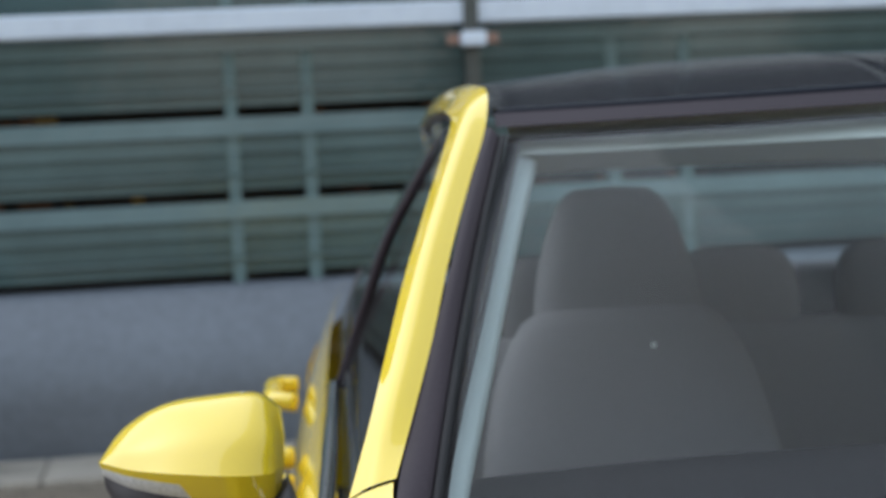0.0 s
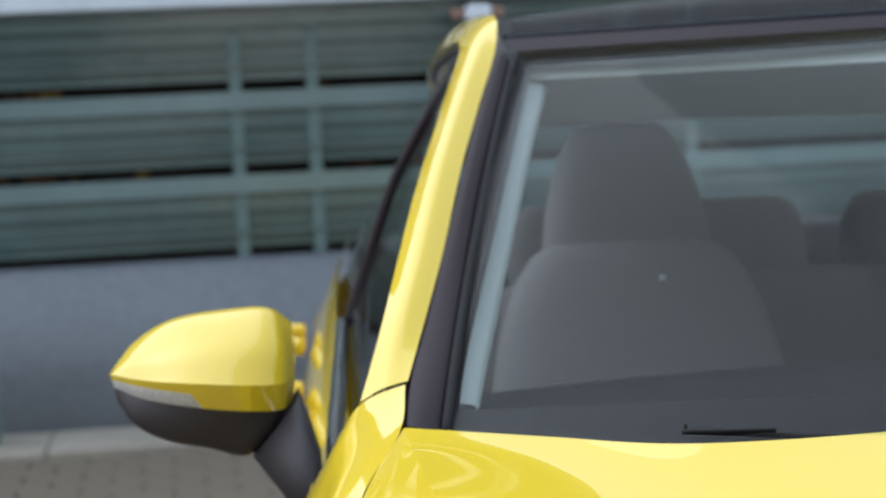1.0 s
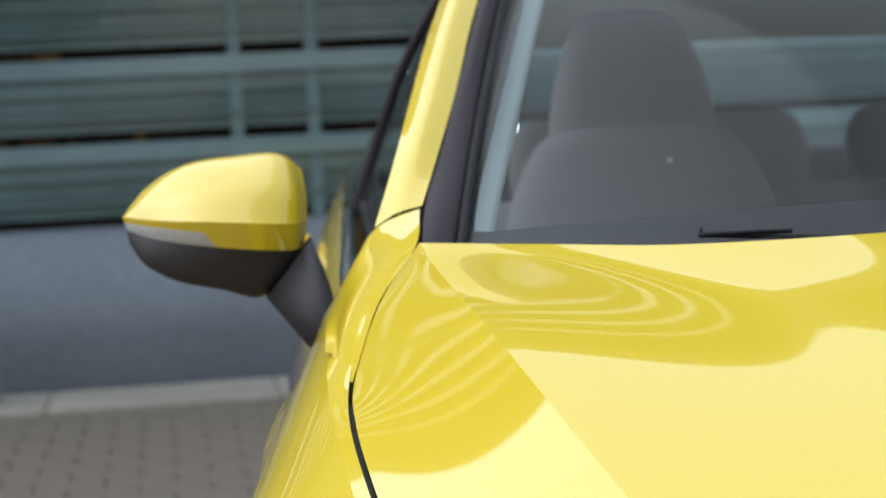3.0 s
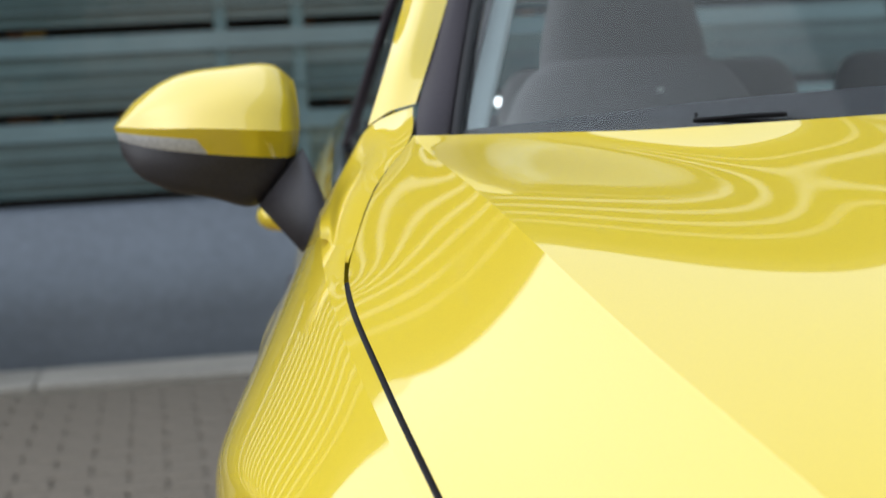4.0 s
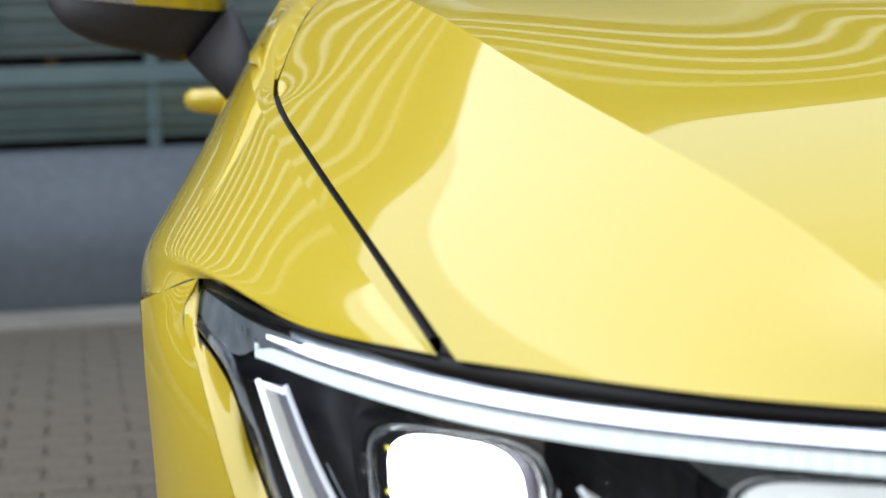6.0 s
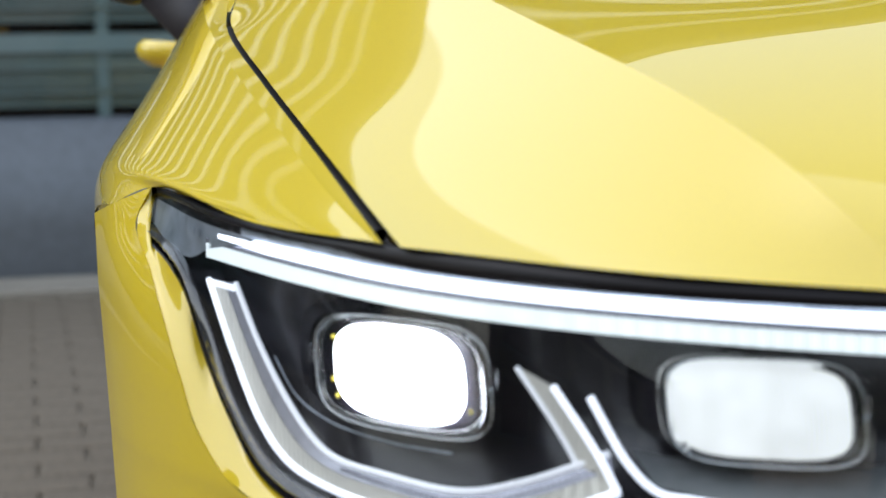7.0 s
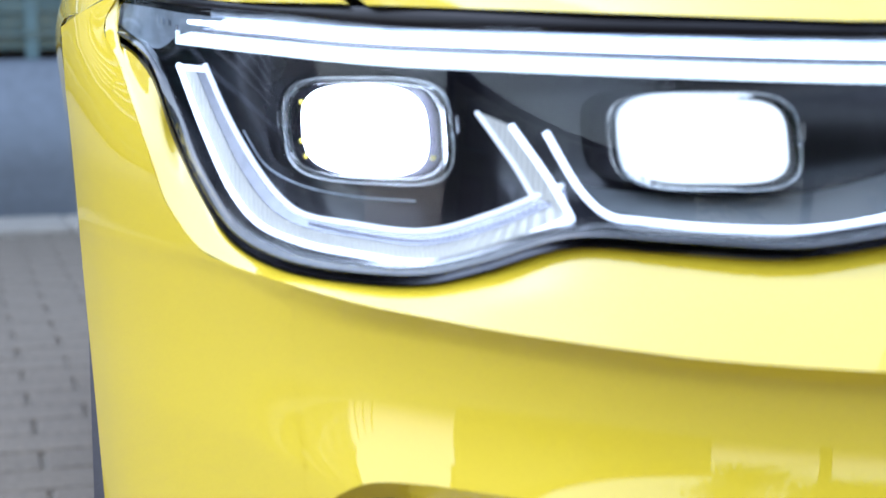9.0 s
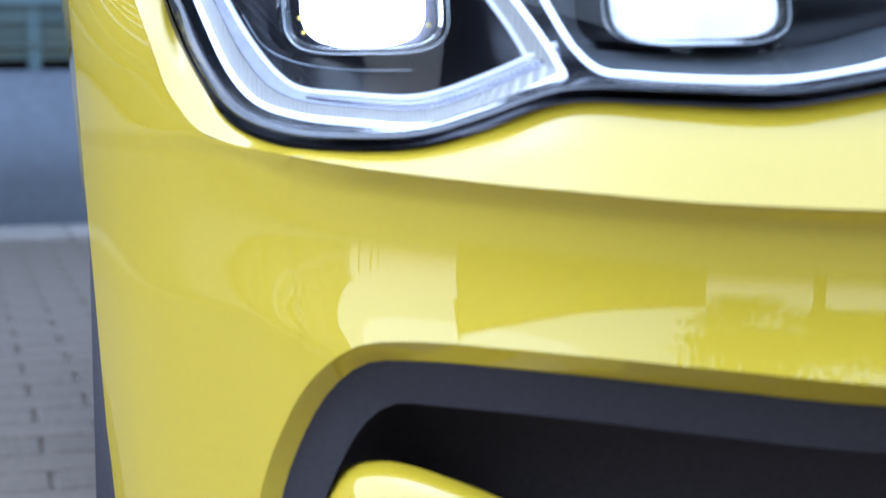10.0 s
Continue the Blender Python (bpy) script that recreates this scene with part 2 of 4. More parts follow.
def box(bm, x0, x1, y0, y1, z0, z1, bevel=0.0):
    m = Matrix.Translation(((x0 + x1) / 2, (y0 + y1) / 2, (z0 + z1) / 2)) @ Matrix.Diagonal((x1 - x0, y1 - y0, z1 - z0, 1))
    r = bmesh.ops.create_cube(bm, size=1, matrix=m)
    if bevel:
        es = {e for v in r["verts"] for e in v.link_edges}
        bmesh.ops.bevel(bm, geom=list(es), offset=bevel, segments=2, affect="EDGES", profile=0.5)


def part(name, bm, mat, parent=None, label="", thick=0.0, tidy=True):
    if tidy:
        bmesh.ops.recalc_face_normals(bm, faces=bm.faces)
    me = bpy.data.meshes.new(name)
    bm.to_mesh(me)
    bm.free()
    me.materials.append(mat)
    ob = new(name, me)
    ob.parent = parent
    if label:
        tagged(ob, label)
    if thick:
        s = ob.modifiers.new("shell", "SOLIDIFY")
        s.thickness, s.offset = thick, -1.0
    return ob


def pair(name, build, mat, parents, label="", thick=0.0):
    """The right-hand part and its mirror image."""
    made = []
    for k, parent in zip((1, -1), parents):
        bm = bmesh.new()
        build(bm)
        if k < 0:
            for v in bm.verts:
                v.co.x = -v.co.x
        made.append(part(name, bm, mat, parent, label, thick))
    return made


def single(name, build, mat, parent, label="", thick=0.0):
    bm = bmesh.new()
    build(bm)
    return part(name, bm, mat, parent, label, thick)


# ---- the car ----
car = tagged(new("car"), "yellow compact crossover with black roof and lit headlights", "car")
car.matrix_world = CAR

# feature lines of the front, on its right-hand side
PLAN = smooth([(-0.912, 0.95, 0), (-0.901, 0.80, 0), (-0.888, 0.70, 0), (-0.868, 0.57, 0), (-0.832, 0.475, 0), (-0.79, 0.40, 0), (-0.715, 0.31, 0),
               (-0.60, 0.237, 0), (-0.45, 0.18, 0), (-0.25, 0.135, 0), (-0.04, 0.115, 0)], 160)
PX, PY = [q.x for q in PLAN], [q.y for q in PLAN]


def fr(x, z, inset=0.0):
    """A place on the front of the car by its width and height, some way behind the skin."""
    return w(x, float(np.interp(x, PX, PY)) + 0.25 * (z - 0.8) + inset, z)


GAP = [w(-0.792, 0.408, 0.843), w(-0.797, 0.6, 0.882), w(-0.801, 0.8, 0.922), w(-0.800, 1.0, 0.960), w(-0.790, 1.095, 0.980), w(-0.750, 1.21, 1.036), w(-0.706, 1.284, 1.076)]
CREASE = [fr(-0.605, 0.831), w(-0.618, 0.285, 0.862), w(-0.637, 0.345, 0.891), w(-0.655, 0.45, 0.921), w(-0.672, 0.62, 0.961), w(-0.688, 0.80, 0.998), w(-0.703, 1.08, 1.050), w(-0.704, 1.284, 1.078)]
DOME = [fr(-0.40, 0.829), w(-0.405, 0.25, 0.880), w(-0.41, 0.34, 0.919), w(-0.42, 0.5, 0.960), w(-0.425, 0.62, 0.9815), w(-0.43, 0.74, 1.0035),
        w(-0.437, 0.85, 1.0185), w(-0.445, 0.95, 1.0365), w(-0.465, 1.118, 1.0715)]
MID = [Vector((0, -0.735, 0.835)), Vector((0, -0.68, 0.892)), Vector((0, -0.55, 0.939)), Vector((0, -0.25, 1.001)), Vector((0, 0.05, 1.0497)), Vector((0, 0.215, 1.077))]
SHOULDER = [w(-0.801, 0.425, 0.8443), w(-0.8075, 0.50, 0.8585), w(-0.8105, 0.60, 0.879), w(-0.8135, 0.70, 0.898), w(-0.8155, 0.80, 0.917), w(-0.8165, 0.90, 0.936),
            w(-0.8165, 1.0, 0.9545), w(-0.812, 1.09, 0.971), w(-0.806, 1.17, 0.984), w(-0.797, 1.27, 0.998), w(-0.782, 1.42, 1.008)]


def between(a, b, n, bulge, t=0.5):
    """A curve between two curves, lifted by bulge along z."""
    a, b = smooth(a, n), smooth(b, n)
    return [p.lerp(q, t) + Vector(bulge) * math.sin(math.pi * i / (n - 1)) for i, (p, q) in enumerate(zip(a, b))]


def fair(points, degree, n=24):
    """The same curve, eased to one sweep."""
    p = np.array([list(q) for q in points])
    t = np.concatenate([[0], np.cumsum(np.linalg.norm(np.diff(p, axis=0), axis=1))])
    t /= t[-1]
    ends = np.ones(len(t))
    ends[0] = ends[-1] = 20
    f = [np.polyfit(t, p[:, k], degree, w=ends) for k in range(3)]
    return [Vector([float(np.polyval(f[k], u)) for k in range(3)]) for u in np.linspace(0, 1, n)]


def sweep(bm, curves, nu, nv, du, dv, both=False, hold=7):
    """A skin of one sweep both along and across the curves."""
    along = [fair(c, du, nu) for c in curves]
    rows = [fair([c[i] for c in along], dv, nv) for i in range(nu)]
    # the edges keep to their own lines, rolled in over a short way
    sides = [smooth(curves[0], nu), smooth(curves[-1], nu)]
    for i, r in enumerate(rows):
        a, b = sides[0][i] - r[0], sides[1][i] - r[-1]
        rows[i] = [q + a * (1 - k / (nv - 1)) ** hold + b * (k / (nv - 1)) ** hold for k, q in enumerate(r)]
    for at, back in ((0, 0), (-1, nu - 1)):
        goal = smooth([c[at] for c in curves], nv)
        lack = [g - q for g, q in zip(goal, rows[at])]
        rows = [[q + d * (1 - abs(i - back) / (nu - 1)) ** 12 for q, d in zip(r, lack)] for i, r in enumerate(rows)]
    grid(bm, rows)
    if both:
        grid(bm, [flip(r) for r in rows], flipped=True)


def hood_skin(bm):
    front = [fr(-0.70, 0.8365)]
    crease = fair(CREASE, 5)
    mid = []
    for i, (p, q) in enumerate(zip(smooth(crease, 24), smooth(fair(GAP, 5), 24))):
        u = math.pi * i / 23
        mid.append(p.lerp(q, 0.5) - Vector((0, 0, 0.0063 * math.sin(u) + 0.0023 * math.sin(2 * u) - 0.0014 * math.sin(3 * u))))
    mid[0] = front[0]
    sweep(bm, [crease, mid, GAP], 90, 22, 5, 2, True, 3)
    mid2 = between(DOME, crease, 24, (0, 0, -0.0018))
    mid2[0] = fr(-0.50, 0.830)
    mid3 = between(MID, DOME, 24, (0, 0, 0.015))
    first = len(bm.verts)
    sweep(bm, [MID, mid3, DOME, mid2, crease], 90, 110, 6, 4, True)
    # the raised middle of the bonnet, behind a soft flank
    bm.verts.ensure_lookup_table()
    for v in bm.verts[first:]:
        out = abs(v.co.x) - (0.4646 + 0.23 * v.co.y)
        fade = min(1.0, max(0.0, (v.co.y + 0.60) / 0.35))
        v.co.z += 0.0035 * fade * fade * (3 - 2 * fade) / (1 + math.exp(out / 0.022))
    bmesh.ops.remove_doubles(bm, verts=[v for v in bm.verts if abs(v.co.x) < 0.001], dist=0.0002)


single("hood", hood_skin, PAINT, car, "glossy yellow bonnet with creases", 0.0)


def hood_gap(bm):
    # black filler sunk between the panels, standing in for the gap's shade
    line = smooth(GAP, 40)[2:29]
    rows = [[q + Vector((0.004, 0, -0.004)), q + Vector((-0.008, 0, -0.007)), q + Vector((-0.006, 0.004, -0.022)), q + Vector((0.003, 0.004, -0.022))] for q in line]
    grid(bm, rows, closed=True)


pair("gap_shade", hood_gap, RUBBER, (car, car), "black filler strip darkening the bonnet gap")


# bumper
LAMP_LOW = [w(-0.888, 0.703, 0.858), w(-0.896, 0.695, 0.838), w(-0.886, 0.63, 0.820), w(-0.879, 0.602, 0.805), fr(-0.872, 0.775), fr(-0.863, 0.744), fr(-0.851, 0.718), fr(-0.832, 0.7065), fr(-0.802, 0.7045),
            fr(-0.776, 0.707), fr(-0.753, 0.7155), fr(-0.721, 0.7295), fr(-0.68, 0.729), fr(-0.635, 0.7275), fr(-0.60, 0.733), fr(-0.52, 0.748), fr(-0.40, 0.752), fr(-0.06, 0.754)]
SKIN = smooth([(-0.926, 0.84, 0), (-0.924, 0.80, 0), (-0.920, 0.74, 0), (-0.909, 0.675, 0), (-0.890, 0.608, 0), (-0.866, 0.545, 0), (-0.836, 0.472, 0), (-0.79, 0.389, 0), (-0.715, 0.298, 0),
               (-0.60, 0.223, 0), (-0.45, 0.165, 0), (-0.25, 0.120, 0), (-0.04, 0.100, 0)], 200)
SX, SY = [q.x for q in SKIN], [q.y for q in SKIN]


LIPS = [(-0.897, 0.852), (-0.900, 0.835), (-0.891, 0.812), (-0.882, 0.790), (-0.876, 0.762), (-0.866, 0.728), (-0.851, 0.706), (-0.835, 0.6985), (-0.805, 0.6935), (-0.777, 0.6905), (-0.753, 0.688), (-0.721, 0.6855),
        (-0.68, 0.682), (-0.635, 0.680), (-0.60, 0.679), (-0.52, 0.677), (-0.40, 0.675), (-0.06, 0.672)]


def sk(x, z, inset=0.0):
    """A place on the bumper's skin by its width and height."""
    corner = min(1.0, max(0.0, (-0.80 - x) / 0.08))
    dx = corner * 0.03 * max(0.0, 0.8 - z)
    low = float(np.interp(x, [q[0] for q in LIPS], [q[1] for q in LIPS])) if x > -0.851 else 0.706
    belly = 0.010 * math.sin(math.pi * min(1, max(0, (low - 0.005 - z) / 0.09))) * (1 - 0.7 * corner)
    tuck = 0.012 * min(1, max(0, (low - z) / 0.010)) * (1 - 0.8 * corner)
    return w(x + dx, float(np.interp(x, SX, SY)) + 0.25 * (z - 0.8) + inset + belly + tuck, z)


POCKET = [(-0.866, 0.30), (-0.863, 0.42), (-0.854, 0.506), (-0.841, 0.551), (-0.826, 0.582), (-0.808, 0.601), (-0.787, 0.607), (-0.728, 0.6085), (-0.663, 0.605), (-0.608, 0.601), (-0.40, 0.595), (-0.06, 0.592)]
ROUND = smooth([(x, z, 0) for x, z in POCKET], 300)
ROUND_Z = float(np.interp(-0.83, [q.x for q in ROUND], [q.y for q in ROUND]))
CORNER = []
EDGE = [(0.858, -0.893), (0.835, -0.902), (0.812, -0.896), (0.79, -0.892), (0.762, -0.887), (0.728, -0.879), (0.706, -0.864), (0.6985, -0.83), (0.60, -0.83), (0.582, -0.826), (0.551, -0.841), (0.506, -0.854), (0.42, -0.863), (0.28, -0.868)]
SEAM = smooth([w(-0.921, 0.79, 0.8365), w(-0.910, 0.745, 0.846), w(-0.889, 0.701, 0.858)], 20)
ERIM = smooth([(x, z, 0) for z, x in EDGE[:8]], 240)[::-1]
for i in range(160):
    z = 0.858 - 0.578 * i / 159
    b = float(np.interp(z, [q.y for q in ERIM], [q.x for q in ERIM]))
    if z < 0.6985:
        b = -0.83 if z > ROUND_Z else float(np.interp(z, [q.y for q in ROUND if q.x <= -0.829], [q.x for q in ROUND if q.x <= -0.829]))
    a = -0.9215 + 0.006 * max(0.0, 0.8 - z)
    CORNER.append([sk(a + (b - a) * k / 19, z) for k in range(20)])
pull = [q - p for p, q in zip(CORNER[0], SEAM)]
for i in range(32):
    CORNER[i] = [p + d * (1 - i / 32) ** 2 for p, d in zip(CORNER[i], pull)]
LIP = [CORNER[i][19] + Vector((0, 0.001, 0)) for i in (0, 4, 8, 12, 16, 20, 24, 28, 32, 36, 39, 41, 43)] + [sk(x, z, -0.001) for x, z in LIPS[7:]]


def fender_skin(bm):
    edge = [q + Vector((-0.0045 if k < 5 else -0.0016, 0, -0.001)) for k, q in enumerate(GAP)]
    edge[0] = fr(-0.798, 0.8435)
    crest = fair(SHOULDER, 5, 60)
    back = [q for q in crest if (CAR @ q).y < 1.235]
    patch(bm, [edge[:5] + [w(-0.772, 1.2, 1.018), w(-0.758, 1.25, 1.04)], back], 60, 6)
    side = [SEAM[-1], w(-0.902, 0.80, 0.864), w(-0.898, 0.95, 0.868), w(-0.874, 1.15, 0.885), w(-0.858, 1.3, 0.89), w(-0.845, 1.42, 0.89)]
    mid = [fr(-0.845, 0.8475), w(-0.858, 0.66, 0.873), w(-0.866, 0.80, 0.891), w(-0.860, 1.0, 0.911), w(-0.836, 1.2, 0.940), w(-0.812, 1.42, 0.945)]
    low = [SEAM[0], w(-0.923, 0.85, 0.833), w(-0.920, 0.95, 0.82), w(-0.897, 1.15, 0.80), w(-0.880, 1.3, 0.79), w(-0.868, 1.42, 0.78)]
    arch = [w(-0.915, 0.80, 0.765), w(-0.906, 0.87, 0.755), w(-0.903, 0.95, 0.745), w(-0.886, 1.15, 0.70), w(-0.876, 1.28, 0.62), w(-0.868, 1.42, 0.60)]
    seam = [SEAM[9], w(-0.918, 0.83, 0.851), w(-0.916, 0.95, 0.848), w(-0.891, 1.15, 0.847), w(-0.872, 1.3, 0.847), w(-0.859, 1.42, 0.842)]
    sweep(bm, [crest, mid, side, seam, low, arch], 70, 44, 3, 3)
    # the top behind the bonnet, up to the pillar's foot
    patch(bm, [[w(-0.792, 1.095, 0.979), w(-0.752, 1.21, 1.035), w(-0.708, 1.284, 1.075), w(-0.690, 1.374, 1.105)],
               [w(-0.800, 1.13, 0.982), w(-0.776, 1.23, 1.025), w(-0.738, 1.32, 1.066), w(-0.712, 1.376, 1.099)],
               [w(-0.801, 1.18, 0.994), w(-0.788, 1.27, 1.012), w(-0.764, 1.36, 1.045), w(-0.735, 1.385, 1.086)],
               [w(-0.806, 1.18, 0.995), w(-0.795, 1.29, 1.006), w(-0.784, 1.38, 1.012), w(-0.760, 1.425, 1.04)]], 20, 16)


pair("fender", fender_skin, PAINT, (car, car), "glossy yellow front wing")


def bumper_shelf(bm):
    rim = [q + Vector((0.0, 0.012, -0.004)) for q in LAMP_LOW]
    patch(bm, [rim, between(rim, LIP, 18, (0, 0, 0.002)), LIP], 120, 8, both=True)


def bumper_face(bm):
    # the front between the ledge and the intake
    xs = [x for x, z in LIPS[7:]]
    lip_x, lip_z = [x for x, z in LIPS[6:]], [z for x, z in LIPS[6:]]
    pk_x, pk_z = [q.x for q in ROUND if q.x > -0.84], [q.y for q in ROUND if q.x > -0.84]
    rows = []
    for i in range(90):
        x = -0.836 if i == 0 else -0.83 + 0.77 * (i / 89) ** 1.3
        a, b = float(np.interp(x, lip_x, lip_z)), float(np.interp(x, pk_x, pk_z))
        rows.append([sk(x, a + (b - a) * k / 17, 0.0008 if i == 0 else 0.0) for k in range(18)])
    grid(bm, rows), grid(bm, [flip(r) for r in rows], flipped=True)
    # the corner back to the wheel arch
    rows = CORNER
    grid(bm, rows), grid(bm, [flip(r) for r in rows], flipped=True)


bumper = single("bumper", bumper_face, PAINT, car, "glossy yellow front bumper")
single("bumper_shelf", bumper_shelf, PAINT, bumper, "yellow ledge under the headlight")


def pocket_wall(bm):
    a = [sk(x, z) for x, z in POCKET]
    b = [sk(x + 0.012 * min(1, max(0, (-0.75 - x) * 12)), z - 0.012 * min(1, max(0, (x + 0.87) * 14)), 0.024) for x, z in POCKET]
    patch(bm, [a, b], 90, 4, both=True)


def pocket_liner(bm):
    b = [sk(x + 0.010 * min(1, max(0, (-0.75 - x) * 12)), z - 0.0115 * min(1, max(0, (x + 0.87) * 14)), 0.0225) for x, z in POCKET]
    c = [sk(x + 0.03 * min(1, max(0, (-0.75 - x) * 12)), z - 0.034 * min(1, max(0, (x + 0.87) * 14)), 0.035) for x, z in POCKET]
    d = [q + Vector((0, 0.10, -0.01)) for q in c]
    e = [Vector((q.x, q.y + 0.02, 0.25)) for q in d]
    patch(bm, [b, c], 90, 5, both=True)
    patch(bm, [c, d, e], 90, 8, both=True)


single("pocket_edge", pocket_wall, PAINT, bumper, "rolled yellow edge of the air intake")
single("air_intake", pocket_liner, PLASTIC, bumper, "dark plastic air intake liner")


def intake_blade(bm):
    top = [fr(-0.822, 0.500, 0.03), fr(-0.808, 0.528, 0.032), fr(-0.79, 0.536, 0.038), fr(-0.755, 0.529, 0.048), fr(-0.715, 0.512, 0.065)]
    low = [fr(-0.835, 0.44, 0.025), fr(-0.815, 0.44, 0.025), fr(-0.79, 0.44, 0.028), fr(-0.755, 0.44, 0.038), fr(-0.715, 0.44, 0.055)]
    patch(bm, [[q + Vector((0, 0.03, 0)) for q in top], top, low], 24, 8)


pair("intake_blade", intake_blade, PAINT, (bumper, bumper), "yellow blade inside the air intake")


def valance(bm):
    a = [Vector((-0.9, -0.24, 0.26)), Vector((-0.87, -0.42, 0.26)), Vector((-0.72, -0.60, 0.26)), Vector((0, -0.73, 0.26))]
    patch(bm, [a, [q + Vector((0, 0.06, -0.07)) for q in a]], 30, 4, both=True)


single("valance", valance, PLASTIC, bumper, "dark plastic lower valance")


# strip between bonnet and lamps
TOP_LINE = [(-0.886, 0.859), (-0.854, 0.849), (-0.822, 0.8445), (-0.79, 0.8425), (-0.746, 0.8385), (-0.683, 0.8345), (-0.607, 0.8305), (-0.5, 0.829), (-0.40, 0.828), (-0.06, 0.828)]


def nose_strip(bm):
    t = [float(np.interp(x, [-0.886, -0.854, -0.822, -0.79, -0.746, -0.683, -0.607, -0.4], [0.004, 0.0038, 0.005, 0.0092, 0.0092, 0.008, 0.0065, 0.006])) for x, z in TOP_LINE]
    a = [fr(x, z - 0.0005, 0.004) for x, z in TOP_LINE]
    b = [fr(x, z - 0.0025, 0.001) for x, z in TOP_LINE]
    c = [fr(x, z - h, 0.001) for h, (x, z) in zip(t, TOP_LINE)]
    d = [fr(x, z - h - 0.0005, 0.010) for h, (x, z) in zip(t, TOP_LINE)]
    patch(bm, [a, b, c, d], 90, 8, both=True)
    e = [fr(x, z + 0.000, 0.02) for x, z in TOP_LINE]
    patch(bm, [a, e], 60, 2, both=True)


single("nose_strip", nose_strip, NOSE, car, "black gloss strip over the lamps")

# ---- headlights ----
lamps = [tagged(new("headlight"), "clear headlight with white light bar and two lit modules") for _ in range(2)]
for lamp in lamps:
    lamp.parent = car
LAMP_TOP = [(-0.887, 0.854), (-0.877, 0.8515), (-0.831, 0.8405), (-0.789, 0.8325), (-0.726, 0.828), (-0.607, 0.8235), (-0.52, 0.822), (-0.40, 0.821)]
LAMP_BOT = [(-0.8945, 0.8345, 0.690), (-0.885, 0.8235, 0.628), (-0.8795, 0.8125, 0.602), (-0.8715, 0.780), (-0.863, 0.748), (-0.850, 0.722), (-0.830, 0.711), (-0.80, 0.709), (-0.775, 0.7115), (-0.753, 0.720), (-0.721, 0.7335), (-0.68, 0.733), (-0.635, 0.7315), (-0.60, 0.737), (-0.52, 0.752), (-0.40, 0.757)]


def lp(q, rise, inset):
    """A place on the lamp's outline."""
    return w(q[0], q[2] + inset, q[1] + rise) if len(q) > 2 else fr(q[0], q[1] + rise, inset)


def lamp_rows(inset, grow=0.0):
    top = smooth([fr(x, z + grow, inset) for x, z in LAMP_TOP], 70)
    low = smooth([lp(q, -grow, inset) for q in LAMP_BOT], 70)
    return top, low


def lamp_cover(bm):
    top, low = lamp_rows(0.001, 0.002)
    rows = [[t.lerp(b, k / 9) + Vector((-0.2, -1, 0)) * 0.004 * math.sin(math.pi * k / 9) for k in range(10)] for t, b in zip(top, low)]
    grid(bm, rows)


def lamp_housing(bm):
    t0, b0 = lamp_rows(0.006, 0.006)
    t1, b1 = lamp_rows(0.075, -0.002)
    grid(bm, [[t, a, a.lerp(b, 0.33), a.lerp(b, 0.66), b, c] for t, a, b, c in zip(t0, t1, b1, b0)])
    grid(bm, [[t0[0], b0[0]], [t1[0], b1[0]]])


def lamp_rim(bm):
    line = [lp(q, -0.001, 0.0005) for q in LAMP_BOT]
    inner = [lp((q[0] + 0.004 * min(1, max(0, (-0.80 - q[0]) * 15)), *q[1:]), 0.0025, 0.003) for q in LAMP_BOT]
    back = [q + Vector((0, 0.03, 0)) for q in inner]
    patch(bm, [line, inner, back], 90, 6)


pair("lamp_cover", lamp_cover, CLEAR, lamps, "clear plastic cover", 0.002)
pair("lamp_housing", lamp_housing, LAMP_BLACK, lamps, "black lamp housing")
pair("lamp_rim", lamp_rim, BLACK_GLOSS, lamps, "black gloss rim")

BAR_LINE = [(-0.867, 0.8325), (-0.831, 0.8265), (-0.789, 0.8208), (-0.726, 0.8168), (-0.607, 0.8112), (-0.5, 0.809), (-0.40, 0.808)]


def ribbed(bm, points, width, thick, n=420):
    """A bar with fine upright ribs on its face."""
    line = smooth(points, n)
    rows = []
    for i, q in enumerate(line):
        d = -0.0011 if i % 2 else 0.0
        rows.append([q + Vector((0, d, -width / 2)), q + Vector((0, d, width / 2)), q + Vector((0, thick, width / 2)), q + Vector((0, thick, -width / 2))])
    vs = grid(bm, rows, closed=True)
    for f in bm.faces:
        f.smooth = False
    bm.faces.new(vs[0][::-1]), bm.faces.new(vs[-1])


def upper_bar(bm):
    """The bar narrows to a point at the lamp's tip."""
    line = smooth([fr(x, z + 0.0060, 0.012) for x, z in [(-0.862, 0.8312)] + BAR_LINE[1:]], 70)
    rows = []
    for i, q in enumerate(line):
        h = 0.0029 * min(1.0, 0.35 + i / 9)
        rows.append([q + Vector((0, 0, -h)), q + Vector((0, -0.0008, 0)), q + Vector((0, 0, h)), q + Vector((0, 0.006, h)), q + Vector((0, 0.006, -h))])
    vs = grid(bm, rows, closed=True)
    bm.faces.new(vs[0][::-1]), bm.faces.new(vs[-1])


